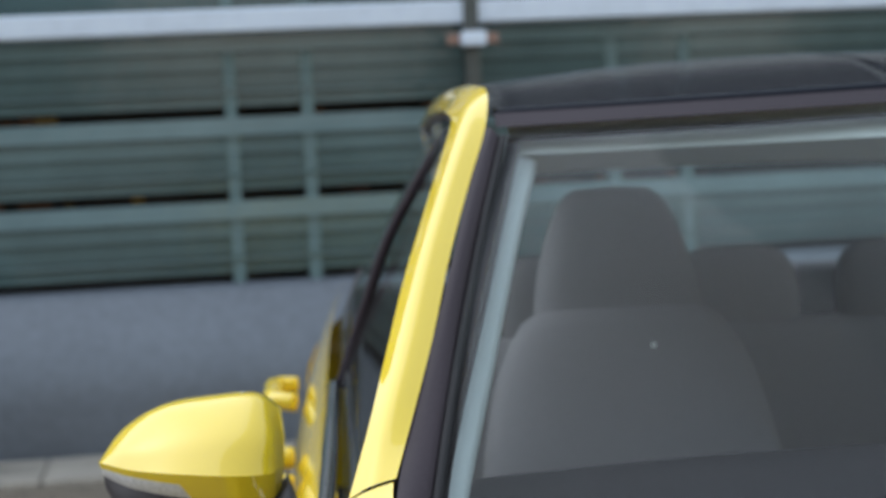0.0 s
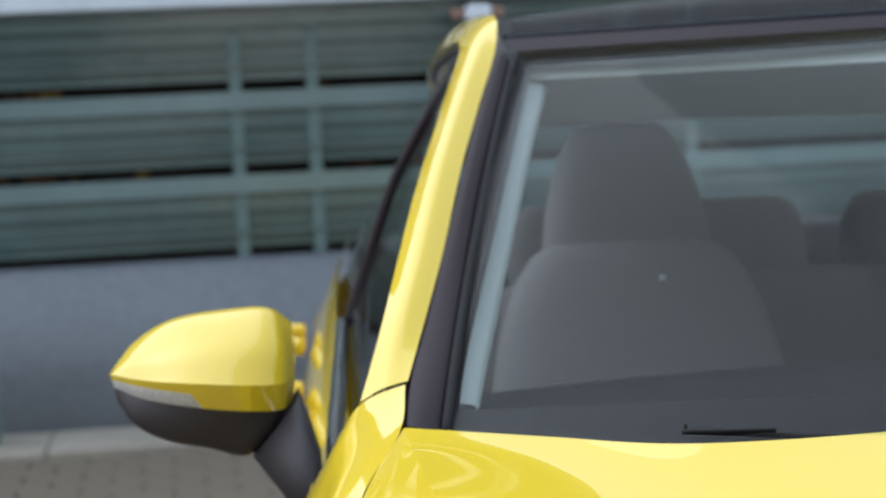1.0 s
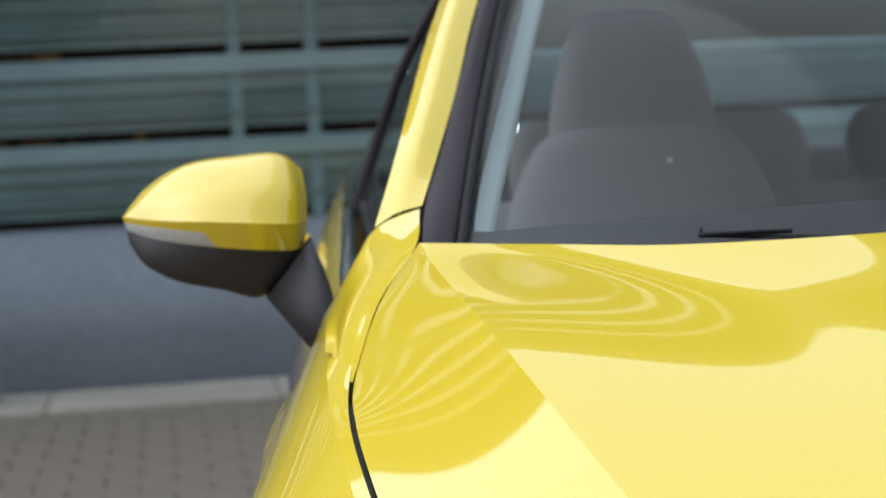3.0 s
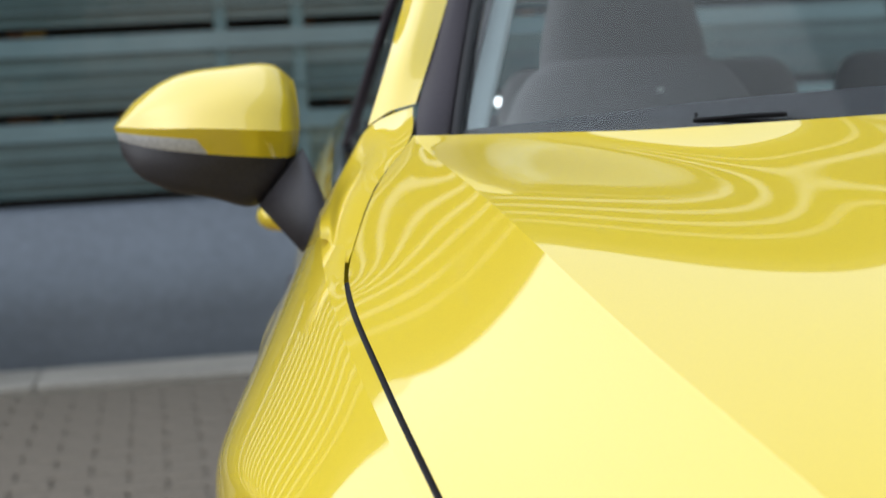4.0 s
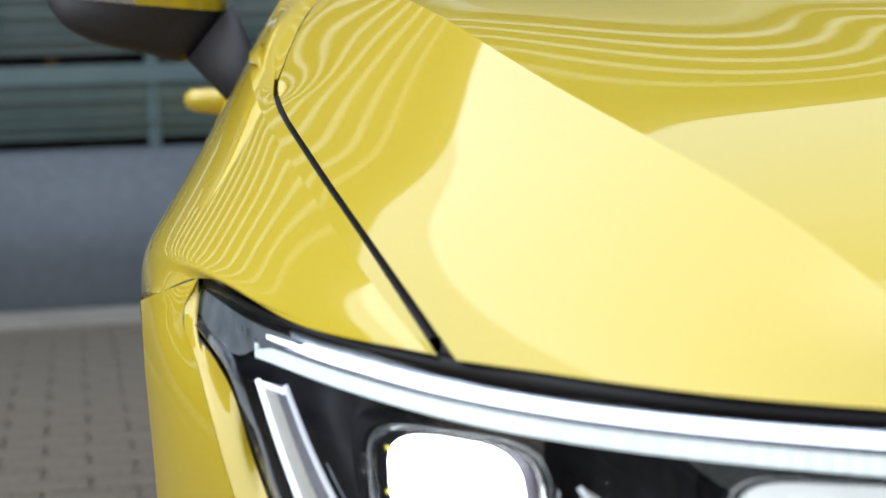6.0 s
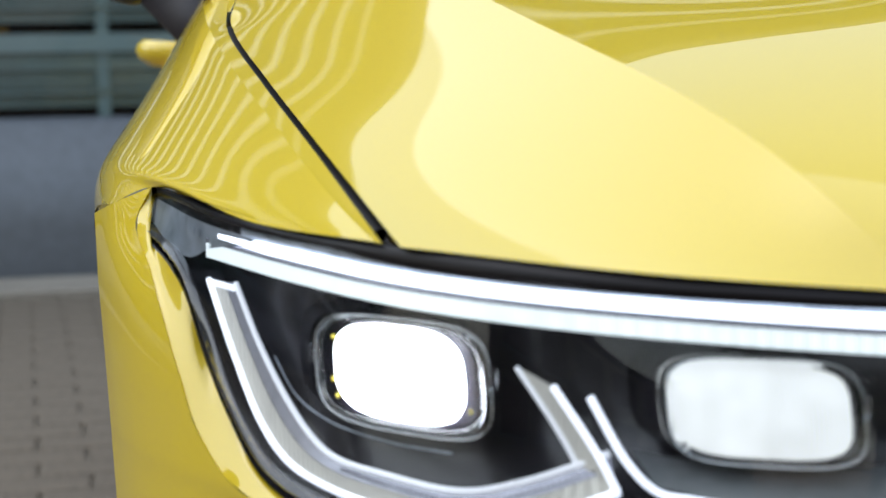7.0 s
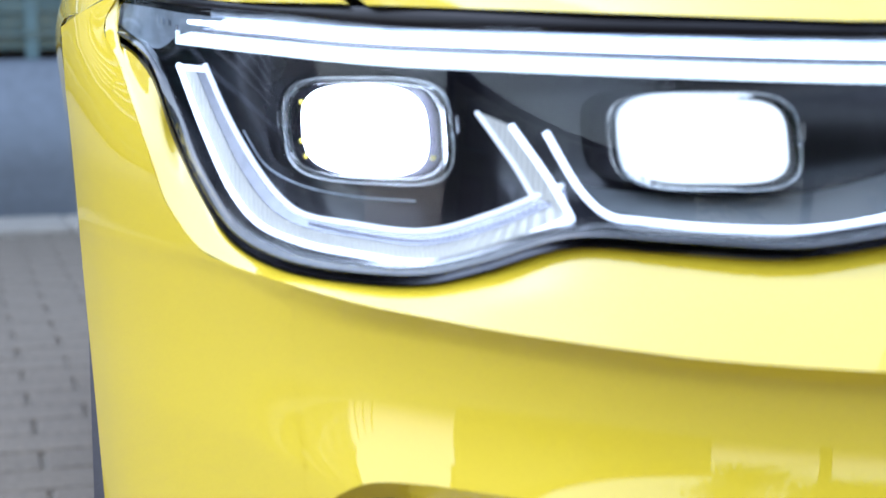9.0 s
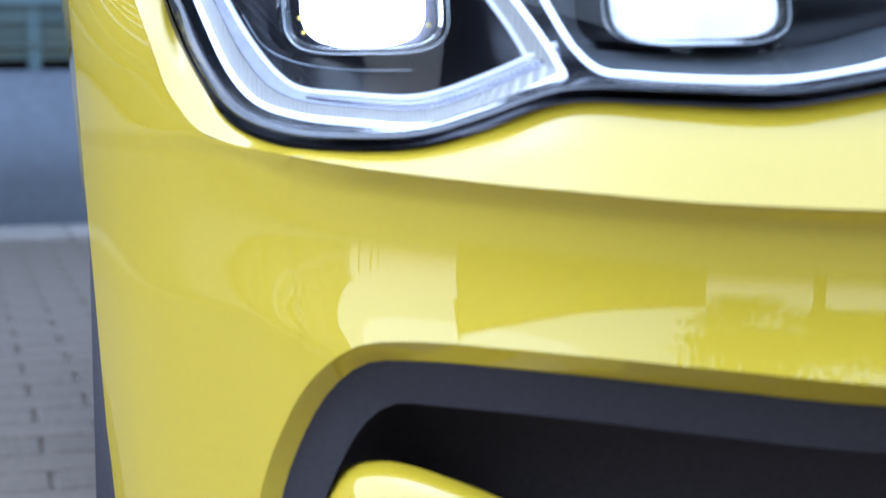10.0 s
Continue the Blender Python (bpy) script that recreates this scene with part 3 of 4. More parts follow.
pair("light_bar", upper_bar, BAR, lamps, "bright white light bar")
pair("lower_light_bar", lambda bm: ribbed(bm, [fr(x, z - 0.0042, 0.014) for x, z in BAR_LINE], 0.0080, 0.006), BAR_RIB, lamps, "ribbed white light guide")
pair("bar_rail", lambda bm: band(bm, [fr(x, z + 0.0014, 0.0125) for x, z in BAR_LINE], (0, 0, 1), 0.0028, 0.012), LEDGE, lamps, "lilac-grey rail between the light bars")
pair("bar_visor", lambda bm: band(bm, [fr(x, z + 0.0108, 0.0125) for x, z in [(-0.852, 0.8300)] + BAR_LINE[1:]], (0, -0.6, 1), 0.0045, 0.004), LAMP_TIP, lamps, "lilac-grey visor above the light bar")


def tip_panel(bm):
    top = [fr(-0.886, 0.851, 0.010), fr(-0.879, 0.848, 0.010), fr(-0.872, 0.845, 0.010), fr(-0.863, 0.842, 0.012), fr(-0.846, 0.8385, 0.012)]
    low = [w(-0.892, 0.705, 0.836), w(-0.884, 0.642, 0.8255), fr(-0.874, 0.8215, 0.014), fr(-0.866, 0.829, 0.014), fr(-0.850, 0.8345, 0.014)]
    patch(bm, [top, low], 16, 6)


pair("lamp_tip", tip_panel, LAMP_TIP, lamps, "brushed grey panel in the lamp tip")


def tip_mark(bm):
    for k in range(7):
        x = -0.8822 + 0.0018 * k
        z = 0.8440 - 0.0011 * k
        a, b, c, d = (fr(x + u, z + v, 0.0065) for u, v in ((0, 0.0022), (0.0011, 0.0020), (0.0011, -0.0022), (0, -0.002)))
        bm.faces.new([bm.verts.new(q) for q in (a, b, c, d)])


pair("lamp_mark", tip_mark, LAMP_TIP, lamps, "small grey printed bars", 0.0004)

HOOK = [(-0.8665, 0.812), (-0.858, 0.775), (-0.848, 0.742), (-0.838, 0.726), (-0.822, 0.7185), (-0.80, 0.7155), (-0.770, 0.7145), (-0.745, 0.7245), (-0.716, 0.740)]
HOOK_UP = [(-0.716, 0.740), (-0.723, 0.757), (-0.736, 0.783)]
HOOK2 = [(-0.7235, 0.780), (-0.7115, 0.752), (-0.702, 0.7415), (-0.690, 0.7395), (-0.659, 0.737), (-0.625, 0.737), (-0.600, 0.741), (-0.555, 0.753), (-0.47, 0.760)]


def guide_outer(bm):
    tube(bm, [fr(x, z, 0.016) for x, z in HOOK], 0.0018, 90)
    tube(bm, [fr(-0.8665, 0.811, 0.016), fr(-0.856, 0.8095, 0.020)], 0.0016, 8)
    tube(bm, [fr(x, z, 0.018) for x, z in HOOK_UP], 0.0016, 20)


def corrugated(bm, a, b, n, depth):
    """A skin between two curves, folded into fine ribs across them."""
    a, b = smooth(a, n), smooth(b, n)
    rows = [[p.lerp(q, t) + Vector((0, depth if i % 2 else 0, 0)) for t in (0, 0.5, 1)] for i, (p, q) in enumerate(zip(a, b))]
    first = len(bm.faces)
    grid(bm, rows)
    bm.faces.ensure_lookup_table()
    for f in bm.faces[first:]:
        f.smooth = False


def hook_step(x, z, k):
    """The guide's outline, moved inwards by k of its width."""
    return x + 0.011 * k * min(1, max(0, (-0.815 - x) * 40)), z + 0.013 * k * min(1, max(0, (0.80 - z) * 20))


def guide_body(bm):
    corrugated(bm, [fr(x, z, 0.018) for x, z in HOOK], [fr(*hook_step(x, z, 0.62), 0.0225) for x, z in HOOK], 330, 0.0009)
    corrugated(bm, [fr(x, z, 0.019) for x, z in HOOK_UP], [fr(x - 0.010, z + 0.006, 0.026) for x, z in HOOK_UP], 80, 0.0009)


def guide_ledge(bm):
    patch(bm, [[fr(*hook_step(x, z, 0.64), 0.022) for x, z in HOOK], [fr(*hook_step(x, z, 1.0), 0.0255) for x, z in HOOK]], 90, 4)


def guide_teeth(bm):
    line = smooth([fr(*hook_step(x, z, 0.80), 0.0225) for x, z in HOOK[4:]], 52)
    for q in line[2:-2]:
        box(bm, q.x - 0.0006, q.x + 0.0006, q.y - 0.0006, q.y + 0.001, q.z - 0.0005, q.z + 0.0005)


def guide_inner(bm):
    tube(bm, [fr(x + 0.012 * min(1, max(0, (-0.815 - x) * 40)), z + 0.0145 * min(1, max(0, (0.80 - z) * 20)), 0.026) for x, z in HOOK], 0.0016, 90)
    tube(bm, [fr(x - 0.011, z + 0.006, 0.026) for x, z in HOOK_UP], 0.0012, 20)


pair("light_guide", guide_outer, GUIDE, lamps, "white glowing edge of the light guide")
pair("light_guide_body", guide_body, RIB_LIT, lamps, "ribbed silver light guide")
pair("guide_ledge", guide_ledge, LEDGE, lamps, "lilac-grey ledge inside the light guide")
pair("guide_teeth", guide_teeth, LAMP_BLACK, lamps, "row of small dark teeth")
pair("light_guide_inner", guide_inner, GUIDE_SOFT, lamps, "clear inner edge of the light guide")
pair("inner_light_guide", lambda bm: tube(bm, [fr(x, z, 0.016) for x, z in HOOK2], 0.0017, 90), GUIDE, lamps, "white glowing lower light guide")


def shelf(bm):
    a = [fr(x, z + 0.002, 0.018) for x, z in HOOK2[2:]]
    b = [fr(x, z + 0.012, 0.05) for x, z in HOOK2[2:]]
    patch(bm, [a, b], 50, 4)


pair("lamp_shelf", shelf, LAMP_GREY, lamps, "grey shelf under the inner module")


def squircle(x0, x1, z0, z1, inset, n=48, power=4.0, lift=0.0):
    """A rounded rectangle on the lamp's front."""
    out = []
    for i in range(n):
        a = 2 * math.pi * i / n
        c, s = math.cos(a), math.sin(a)
        k = (abs(c) ** power + abs(s) ** power) ** (-1 / power)
        x, z = (x0 + x1) / 2 + (x1 - x0) / 2 * k * c, (z0 + z1) / 2 + (z1 - z0) / 2 * k * s
        out.append(fr(x, z + lift * (x - x0), inset))
    return out


MODULES = [(-0.823, -0.757, 0.7515, 0.8055), (-0.6925, -0.620, 0.7535, 0.7985)]


def module_lens(k):
    x0, x1, z0, z1 = MODULES[k]
    inset, rise, shift, depth, power = ((0.0080, 0.0040, 0.0, 0.034, 3.2), (0.0026, 0.0014, 0.0006, 0.0315, 3.8))[k]

    def build(bm):
        rows = []
        for f in (0.999, 0.9, 0.7, 0.45, 0.2, 0.02):
            cx, cz, hx, hz = (x0 + x1) / 2 - shift, (z0 + z1) / 2, ((x1 - x0) / 2 - inset) * f, ((z1 - z0) / 2 - rise) * f
            rows.append(squircle(cx - hx, cx + hx, cz - hz, cz + hz, depth - 0.008 * (1 - f * f), power=power))
        vs = grid(bm, rows, closed=True)
        bm.faces.new(vs[-1])
    return build


def module_bezel(k):
    x0, x1, z0, z1 = MODULES[k]

    def build(bm):
        rings = [squircle(x0 + d, x1 - d, z0 + d, z1 - d, i) for d, i in ((0.0, 0.030), (0.0006, 0.0265), (0.0022, 0.026), (0.003, 0.030), (0.0035, 0.040), (0.0, 0.040))]
        grid(bm, rings + rings[:1], closed=True)
    return build


def module_can(k):
    x0, x1, z0, z1 = MODULES[k]

    def build(bm):
        rings = [squircle(x0 + d, x1 - d, z0 + d, z1 - d, i) for d, i in ((0.0035, 0.033), (0.005, 0.05), (0.005, 0.09), (-0.001, 0.09), (-0.001, 0.036))]
        grid(bm, rings, closed=True)
    return build


def bezel_glint(k):
    x0, x1, z0, z1 = MODULES[k]

    def build(bm):
        # a metal thread drawn in place of the clear edge's highlight
        for d, i, r in ((-0.0002, 0.027, 0.00045),):
            ring = squircle(x0 + d, x1 - d, z0 + d, z1 - d, i, 60)
            tube(bm, ring + ring[:1], r, 120, 6)
    return build


def bezel_clip(k, side):
    x0, x1, z0, z1 = MODULES[k]

    def build(bm):
        a = fr((x0 if side < 0 else x1) + side * 0.0015, (z0 + z1) / 2 + 0.004, 0.028)
        box(bm, a.x - 0.0016, a.x + 0.0016, a.y - 0.001, a.y + 0.004, a.z - 0.0045, a.z + 0.0045, 0.0008)
    return build


def lamp_swoosh(bm):
    tube(bm, [fr(x, z, 0.045) for x, z in ((-0.838, 0.775), (-0.830, 0.757), (-0.817, 0.7475), (-0.795, 0.743), (-0.770, 0.7425))], 0.0005, 40, 6)


def lens_stud(x, z):
    def build(bm):
        q = fr(x, z, 0.029)
        box(bm, q.x - 0.0009, q.x + 0.0009, q.y, q.y + 0.002, q.z - 0.0011, q.z + 0.0011, 0.0005)
    return build


for k in range(2):
    pair("module_lens", module_lens(k), (BEAM, BEAM_SOFT)[k], lamps, ("glowing white projector lens", "ribbed glowing projector lens")[k])
    pair("module_bezel", module_bezel(k), FROST, lamps, "clear bezel round the lens")
    pair("module_can", module_can(k), LAMP_BLACK, lamps)
    pair("bezel_glint", bezel_glint(k), GLINT, lamps, "thin metal line as highlight along the bezel")
    for side in (-1, 1):
        pair("bezel_clip", bezel_clip(k, side), FROST, lamps, "clear clip beside the lens")
for x, z in ((-0.8155, 0.7925), (-0.8165, 0.7715), (-0.8152, 0.7635), (-0.7645, 0.7655)):
    pair("lens_stud", lens_stud(x, z), AMBER_STUD, lamps, "small yellow stud beside the lens")
pair("housing_line", lamp_swoosh, LAMP_TIP, lamps, "fine raised line in the housing")

# ---- windscreen, pillars and roof ----
PILLAR_IN = [w(-0.702, 1.288, 1.079), w(-0.687, 1.377, 1.108), w(-0.652, 1.472, 1.163), w(-0.617, 1.57, 1.220), w(-0.572, 1.707, 1.302), w(-0.522, 1.845, 1.381), w(-0.480, 1.955, 1.447), w(-0.462, 2.03, 1.492), Vector((-0.557, 1.25, 1.505)), Vector((-0.555, 1.6, 1.510)), Vector((-0.54, 2.2, 1.490)), Vector((-0.50, 2.75, 1.425))]
PILLAR_MID = [w(-0.712, 1.378, 1.102), w(-0.684, 1.450, 1.158), w(-0.648, 1.556, 1.222), w(-0.607, 1.685, 1.299), w(-0.562, 1.812, 1.371), w(-0.518, 1.930, 1.438), w(-0.494, 2.005, 1.474), w(-0.476, 2.08, 1.494), Vector((-0.576, 1.3, 1.500)), Vector((-0.576, 1.6, 1.503)), Vector((-0.56, 2.2, 1.483)), Vector((-0.52, 2.75, 1.415))]
PILLAR_OUT = [w(-0.734, 1.386, 1.089), w(-0.706, 1.448, 1.144), w(-0.669, 1.565, 1.210), w(-0.631, 1.685, 1.277), w(-0.590, 1.80, 1.342), w(-0.549, 1.915, 1.404), w(-0.514, 2.02, 1.457), w(-0.505, 2.14, 1.470), Vector((-0.592, 1.36, 1.474)), Vector((-0.594, 1.6, 1.474)), Vector((-0.58, 2.2, 1.455)), Vector((-0.54, 2.75, 1.39))]


def pillar(bm):
    patch(bm, [PILLAR_IN[1:], PILLAR_MID, PILLAR_OUT], 90, 10)
    patch(bm, [PILLAR_OUT, [q + Vector((0.02, 0.03, -0.012)) for q in PILLAR_OUT]], 60, 3)


pair("windscreen_pillar", pillar, PAINT, (car, car), "glossy yellow windscreen pillar")


TRIM_EDGE = [w(-0.672, 1.290, 1.066), w(-0.655, 1.390, 1.112), w(-0.614, 1.501, 1.180), w(-0.580, 1.603, 1.239), w(-0.523, 1.757, 1.330), w(-0.466, 1.938, 1.435)]


def pillar_trim(bm):
    edge = fair(TRIM_EDGE, 2, 12)
    a = [q + Vector((0.0012, 0, -0.0005)) for q in fair(PILLAR_IN[:7], 4, 12)]
    b = [p.lerp(q, 0.35) + Vector((0, -0.004, 0.003)) for p, q in zip(a, edge)]
    d = [q + Vector((0.002, 0.012, -0.010)) for q in edge]
    patch(bm, [a, b, edge, d], 30, 10)


pair("pillar_trim", pillar_trim, TRIM, (car, car), "matt dark grey pillar cover")
pair("screen_seal", lambda bm: tube(bm, [q + Vector((0.0065, 0.003, -0.003)) for q in fair(TRIM_EDGE, 2, 12)], 0.0055, 30, 12), SEAL, (car, car), "black rubber windscreen seal")

SCREEN_EDGE = [w(-0.680, 1.262, 1.052), w(-0.655, 1.385, 1.105), w(-0.560, 1.64, 1.268), w(-0.448, 1.962, 1.442)]
SCREEN_Q = [w(-0.40, 1.085, 1.060), w(-0.37, 1.235, 1.136), w(-0.28, 1.53, 1.290), w(-0.205, 1.90, 1.446)]
SCREEN_MID = [Vector((0, 0.17, 1.062)), Vector((0, 0.33, 1.145)), Vector((0, 0.66, 1.305)), Vector((0, 1.035, 1.452))]


def windscreen(bm):
    patch(bm, [SCREEN_EDGE, SCREEN_Q, SCREEN_MID], 30, 20, both=True)


screen = single("windscreen", windscreen, WIND, car, "tinted laminated windscreen", 0.005)


def screen_border(bm):
    """The printed black border behind the glass."""
    lines = [smooth(c, 120) for c in (SCREEN_EDGE, SCREEN_Q, SCREEN_MID)]
    push = Vector((0, 0.008, -0.010))
    skin = [[q + push for q in smooth([c[i] for c in lines], 120)] for i in range(120)]
    for rows in (skin[:15], skin[117:]):
        rows = [r[::4] + r[-1:] for r in rows]
        grid(bm, rows), grid(bm, [flip(r) for r in rows])
    side = [r[:5] for r in skin[14:118]]
    grid(bm, side), grid(bm, [flip(r) for r in side])
    bmesh.ops.remove_doubles(bm, verts=bm.verts, dist=0.0005)


single("screen_border", screen_border, FRIT, screen, "black printed border")


def header(bm):
    a = [SCREEN_EDGE[-1] + Vector((-0.016, 0, 0.004)), SCREEN_Q[-1] + Vector((0, 0, 0.004)), SCREEN_MID[-1] + Vector((0, 0, 0.004))]
    b = [q + Vector((0, 0.03, 0.018)) for q in a]
    patch(bm, [a, b], 30, 4, both=True)


single("roof_header", header, TRIM, car, "matt dark header over the windscreen")


def roof(bm):
    a = [SCREEN_EDGE[-1] + Vector((-0.016, 0.032, 0.023)), SCREEN_Q[-1] + Vector((0, 0.032, 0.023)), SCREEN_MID[-1] + Vector((0, 0.032, 0.023))]
    b = [Vector((-0.53, 1.35, 1.502)), Vector((-0.28, 1.33, 1.517)), Vector((0, 1.32, 1.523))]
    c = [Vector((-0.56, 1.9, 1.508)), Vector((-0.28, 1.9, 1.535)), Vector((0, 1.9, 1.543))]
    d = [Vector((-0.54, 2.7, 1.455)), Vector((-0.28, 2.75, 1.482)), Vector((0, 2.78, 1.490))]
    patch(bm, [a, b, c, d], 30, 40, both=True)


single("roof", roof, ROOF_BLACK, car, "glossy black roof panel", 0.006)


# ---- body sides, doors and windows ----
def side_skin(y0, y1):
    def build(bm):
        ys = np.linspace(y0, y1, 8)
        def x(y, k):
            return -(0.862 - 0.02 * (y - 1.3) ** 2 + k)
        patch(bm, [[Vector((x(y, -0.075), y, 1.015 + 0.035 * (y - 0.5))) for y in ys], [Vector((x(y, -0.03), y, 0.955 + 0.02 * (y - 0.5))) for y in ys],
                   [Vector((x(y, 0.0), y, 0.86)) for y in ys], [Vector((x(y, 0.012), y, 0.70)) for y in ys], [Vector((x(y, 0.0), y, 0.42)) for y in ys], [Vector((x(y, -0.03), y, 0.28)) for y in ys]], 24, 24)
    return build


doors = pair("front_door", side_skin(0.585, 1.60), PAINT, (car, car), "yellow front door")
rears = pair("rear_door", side_skin(1.605, 2.35), PAINT, (car, car), "yellow rear door")
pair("rear_wing", side_skin(2.355, 3.35), PAINT, (car, car), "yellow rear wing")


def handle(y):
    def build(bm):
        tube(bm, [Vector((-0.845, y - 0.10, 0.957)), Vector((-0.884, y - 0.085, 0.962)), Vector((-0.888, y, 0.965)), Vector((-0.884, y + 0.085, 0.965)), Vector((-0.845, y + 0.10, 0.962))], 0.017, 24, 10)
    return build


pair("door_handle", handle(1.33), PAINT, doors, "yellow door handle")
pair("door_handle", handle(2.12), PAINT, rears, "yellow door handle")


def belt(bm):
    tube(bm, [w(-0.757, 1.432, 1.010), w(-0.742, 1.6, 1.024), w(-0.710, 1.9, 1.037), w(-0.652, 2.46, 1.050)], 0.0105, 40, 10, 1.0)


pair("belt_trim", belt, CHROME, doors, "bright metal window trim")


def window_frame(bm):
    tube(bm, [q + Vector((0.012, 0.02, -0.010)) for q in PILLAR_OUT] + [Vector((-0.62, 3.0, 1.20))], 0.006, 80, 8)
    tube(bm, [Vector((-0.765, 0.60, 1.02)), Vector((-0.755, 1.3, 1.05)), Vector((-0.74, 2.3, 1.085)), Vector((-0.69, 3.1, 1.11))], 0.006, 40, 8)


pair("window_frame", window_frame, PLASTIC, (car, car), "black side window frame")


def door_post(bm):
    tube(bm, [Vector((-0.768, 1.6, 1.04)), Vector((-0.751, 1.6, 1.084)), Vector((-0.717, 1.6, 1.176)), Vector((-0.678, 1.6, 1.273)), Vector((-0.626, 1.6, 1.363)), Vector((-0.571, 1.6, 1.447))], 0.009, 30, 10)


pair("door_post", door_post, TRIM, (car, car), "matt purple-grey post between the side windows")


def side_glass(bm):
    low = [Vector((-0.78, 0.60, 1.02)), Vector((-0.77, 1.3, 1.05)), Vector((-0.75, 2.3, 1.085)), Vector((-0.69, 3.05, 1.11))]
    top = [Vector((-0.765, 0.64, 1.06)), Vector((-0.585, 1.25, 1.455)), Vector((-0.57, 2.2, 1.43)), Vector((-0.60, 2.95, 1.20))]
    patch(bm, [low, top], 30, 6)


pair("side_window", side_glass, WIND, (car, car), "tinted side window", 0.004)


def tail(bm):
    patch(bm, [[Vector((-0.70, 3.12, 1.04)), Vector((-0.4, 3.30, 1.05)), Vector((0, 3.34, 1.055))], [Vector((-0.83, 3.30, 0.85)), Vector((-0.45, 3.46, 0.85)), Vector((0, 3.50, 0.85))],
               [Vector((-0.80, 3.30, 0.3)), Vector((-0.45, 3.45, 0.3)), Vector((0, 3.48, 0.3))]], 16, 16, both=True)


single("tailgate", tail, PAINT, car, "yellow tailgate")
single("tailgate_lining", lambda bm: box(bm, -0.72, 0.72, 2.92, 3.0, 0.4, 1.085, 0.02), PLASTIC, car, "dark plastic tailgate lining")


def underbody(bm):
    box(bm, -0.80, 0.80, -0.45, 3.25, 0.20, 0.30, 0.02)


single("underbody", underbody, PLASTIC, car)

# wheels
def tyre(bm):
    prof = [(0.225, -0.09), (0.30, -0.105), (0.325, -0.085), (0.33, 0.0), (0.325, 0.085), (0.30, 0.105), (0.225, 0.09)]
    rows = [[Vector((x, r * math.cos(a), r * math.sin(a))) for r, x in prof] for a in (2 * math.pi * k / 48 for k in range(48))]
    grid(bm, rows + rows[:1])


def rim(bm):
    for k in range(5):
        a = 2 * math.pi * k / 5
        tube(bm, [Vector((-0.05, 0.03 * math.cos(a), 0.03 * math.sin(a))), Vector((-0.085, 0.22 * math.cos(a), 0.22 * math.sin(a)))], 0.025, 6, 8)
    rows = [[Vector((x, r * math.cos(a), r * math.sin(a))) for r, x in ((0.228, -0.09), (0.21, -0.08), (0.205, 0.08), (0.228, 0.09))] for a in (2 * math.pi * k / 40 for k in range(40))]
    grid(bm, rows + rows[:1])


for sx in (-1, 1):
    for y in (0.13, 2.68):
        wheel = new("wheel")
        wheel.parent = car
        wheel.matrix_local = pose(sx * 0.755, y, 0.33, 0, 0, 0 if sx < 0 else 180)
        single("tyre", tyre, TYRE, wheel, "black rubber tyre")
        single("rim", rim, ALLOY, wheel, "silver alloy rim")


def arch_trim(y):
    def build(bm):
        prof = [(0.37, -0.88), (0.385, -0.902), (0.42, -0.902), (0.43, -0.88)]
        rows = [[Vector((x + (0.02 if k < 3 else max(0.0, min(0.022, 0.0044 * (27 - k)))), y + r * math.cos(a), 0.33 + r * math.sin(a))) for r, x in prof] for k, a in enumerate(math.pi * (-0.08 + 1.16 * k / 40) for k in range(41))]
        grid(bm, rows)
    return build


pair("arch_trim", arch_trim(0.13), PLASTIC, (car, car), "dark plastic wheel arch trim")
pair("arch_trim", arch_trim(2.68), PLASTIC, (car, car), "dark plastic wheel arch trim")


def arch_liner(y):
    def build(bm):
        rows = [[Vector((x, y + 0.375 * math.cos(a), 0.33 + 0.375 * math.sin(a))) for x in (-0.882, -0.6)] for a in (math.pi * k / 24 for k in range(25))]
        grid(bm, rows)
    return build


pair("arch_liner", arch_liner(0.13), PLASTIC, (car, car))

# ---- door mirror ----
mirrors = [tagged(new("door_mirror"), "yellow door mirror with dark lower shell") for _ in range(2)]
for ob in mirrors:
    ob.parent = car


CAP_TOP = [w(-0.9844, 1.630, 1.1011), w(-0.9572, 1.650, 1.1306), w(-0.9155, 1.645, 1.1531), w(-0.8590, 1.640, 1.1609), w(-0.8057, 1.640, 1.1596), w(-0.7832, 1.650, 1.1416)]
CAP_MID = [w(-0.9843, 1.628, 1.1013), w(-0.9511, 1.607, 1.1183), w(-0.9019, 1.590, 1.1280), w(-0.8413, 1.578, 1.1297), w(-0.7999, 1.590, 1.1248), w(-0.7818, 1.620, 1.1112)]
CAP_CREASE = [w(-0.9842, 1.625, 1.1017), w(-0.9489, 1.585, 1.0978), w(-0.8951, 1.553, 1.0949), w(-0.8358, 1.545, 1.0902), w(-0.8019, 1.560, 1.0874), w(-0.7839, 1.600, 1.0878)]
CAP_BAND = [w(-0.9821, 1.625, 1.0953), w(-0.9494, 1.588, 1.0901), w(-0.8958, 1.557, 1.0830), w(-0.8364, 1.549, 1.0758), w(-0.8025, 1.562, 1.0731), w(-0.7858, 1.600, 1.0741)]
CAP_LOW = [w(-0.9796, 1.625, 1.0864), w(-0.9502, 1.592, 1.0773), w(-0.8965, 1.563, 1.0682), w(-0.8370, 1.553, 1.0613), w(-0.8031, 1.565, 1.0586), w(-0.7890, 1.600, 1.0605)]
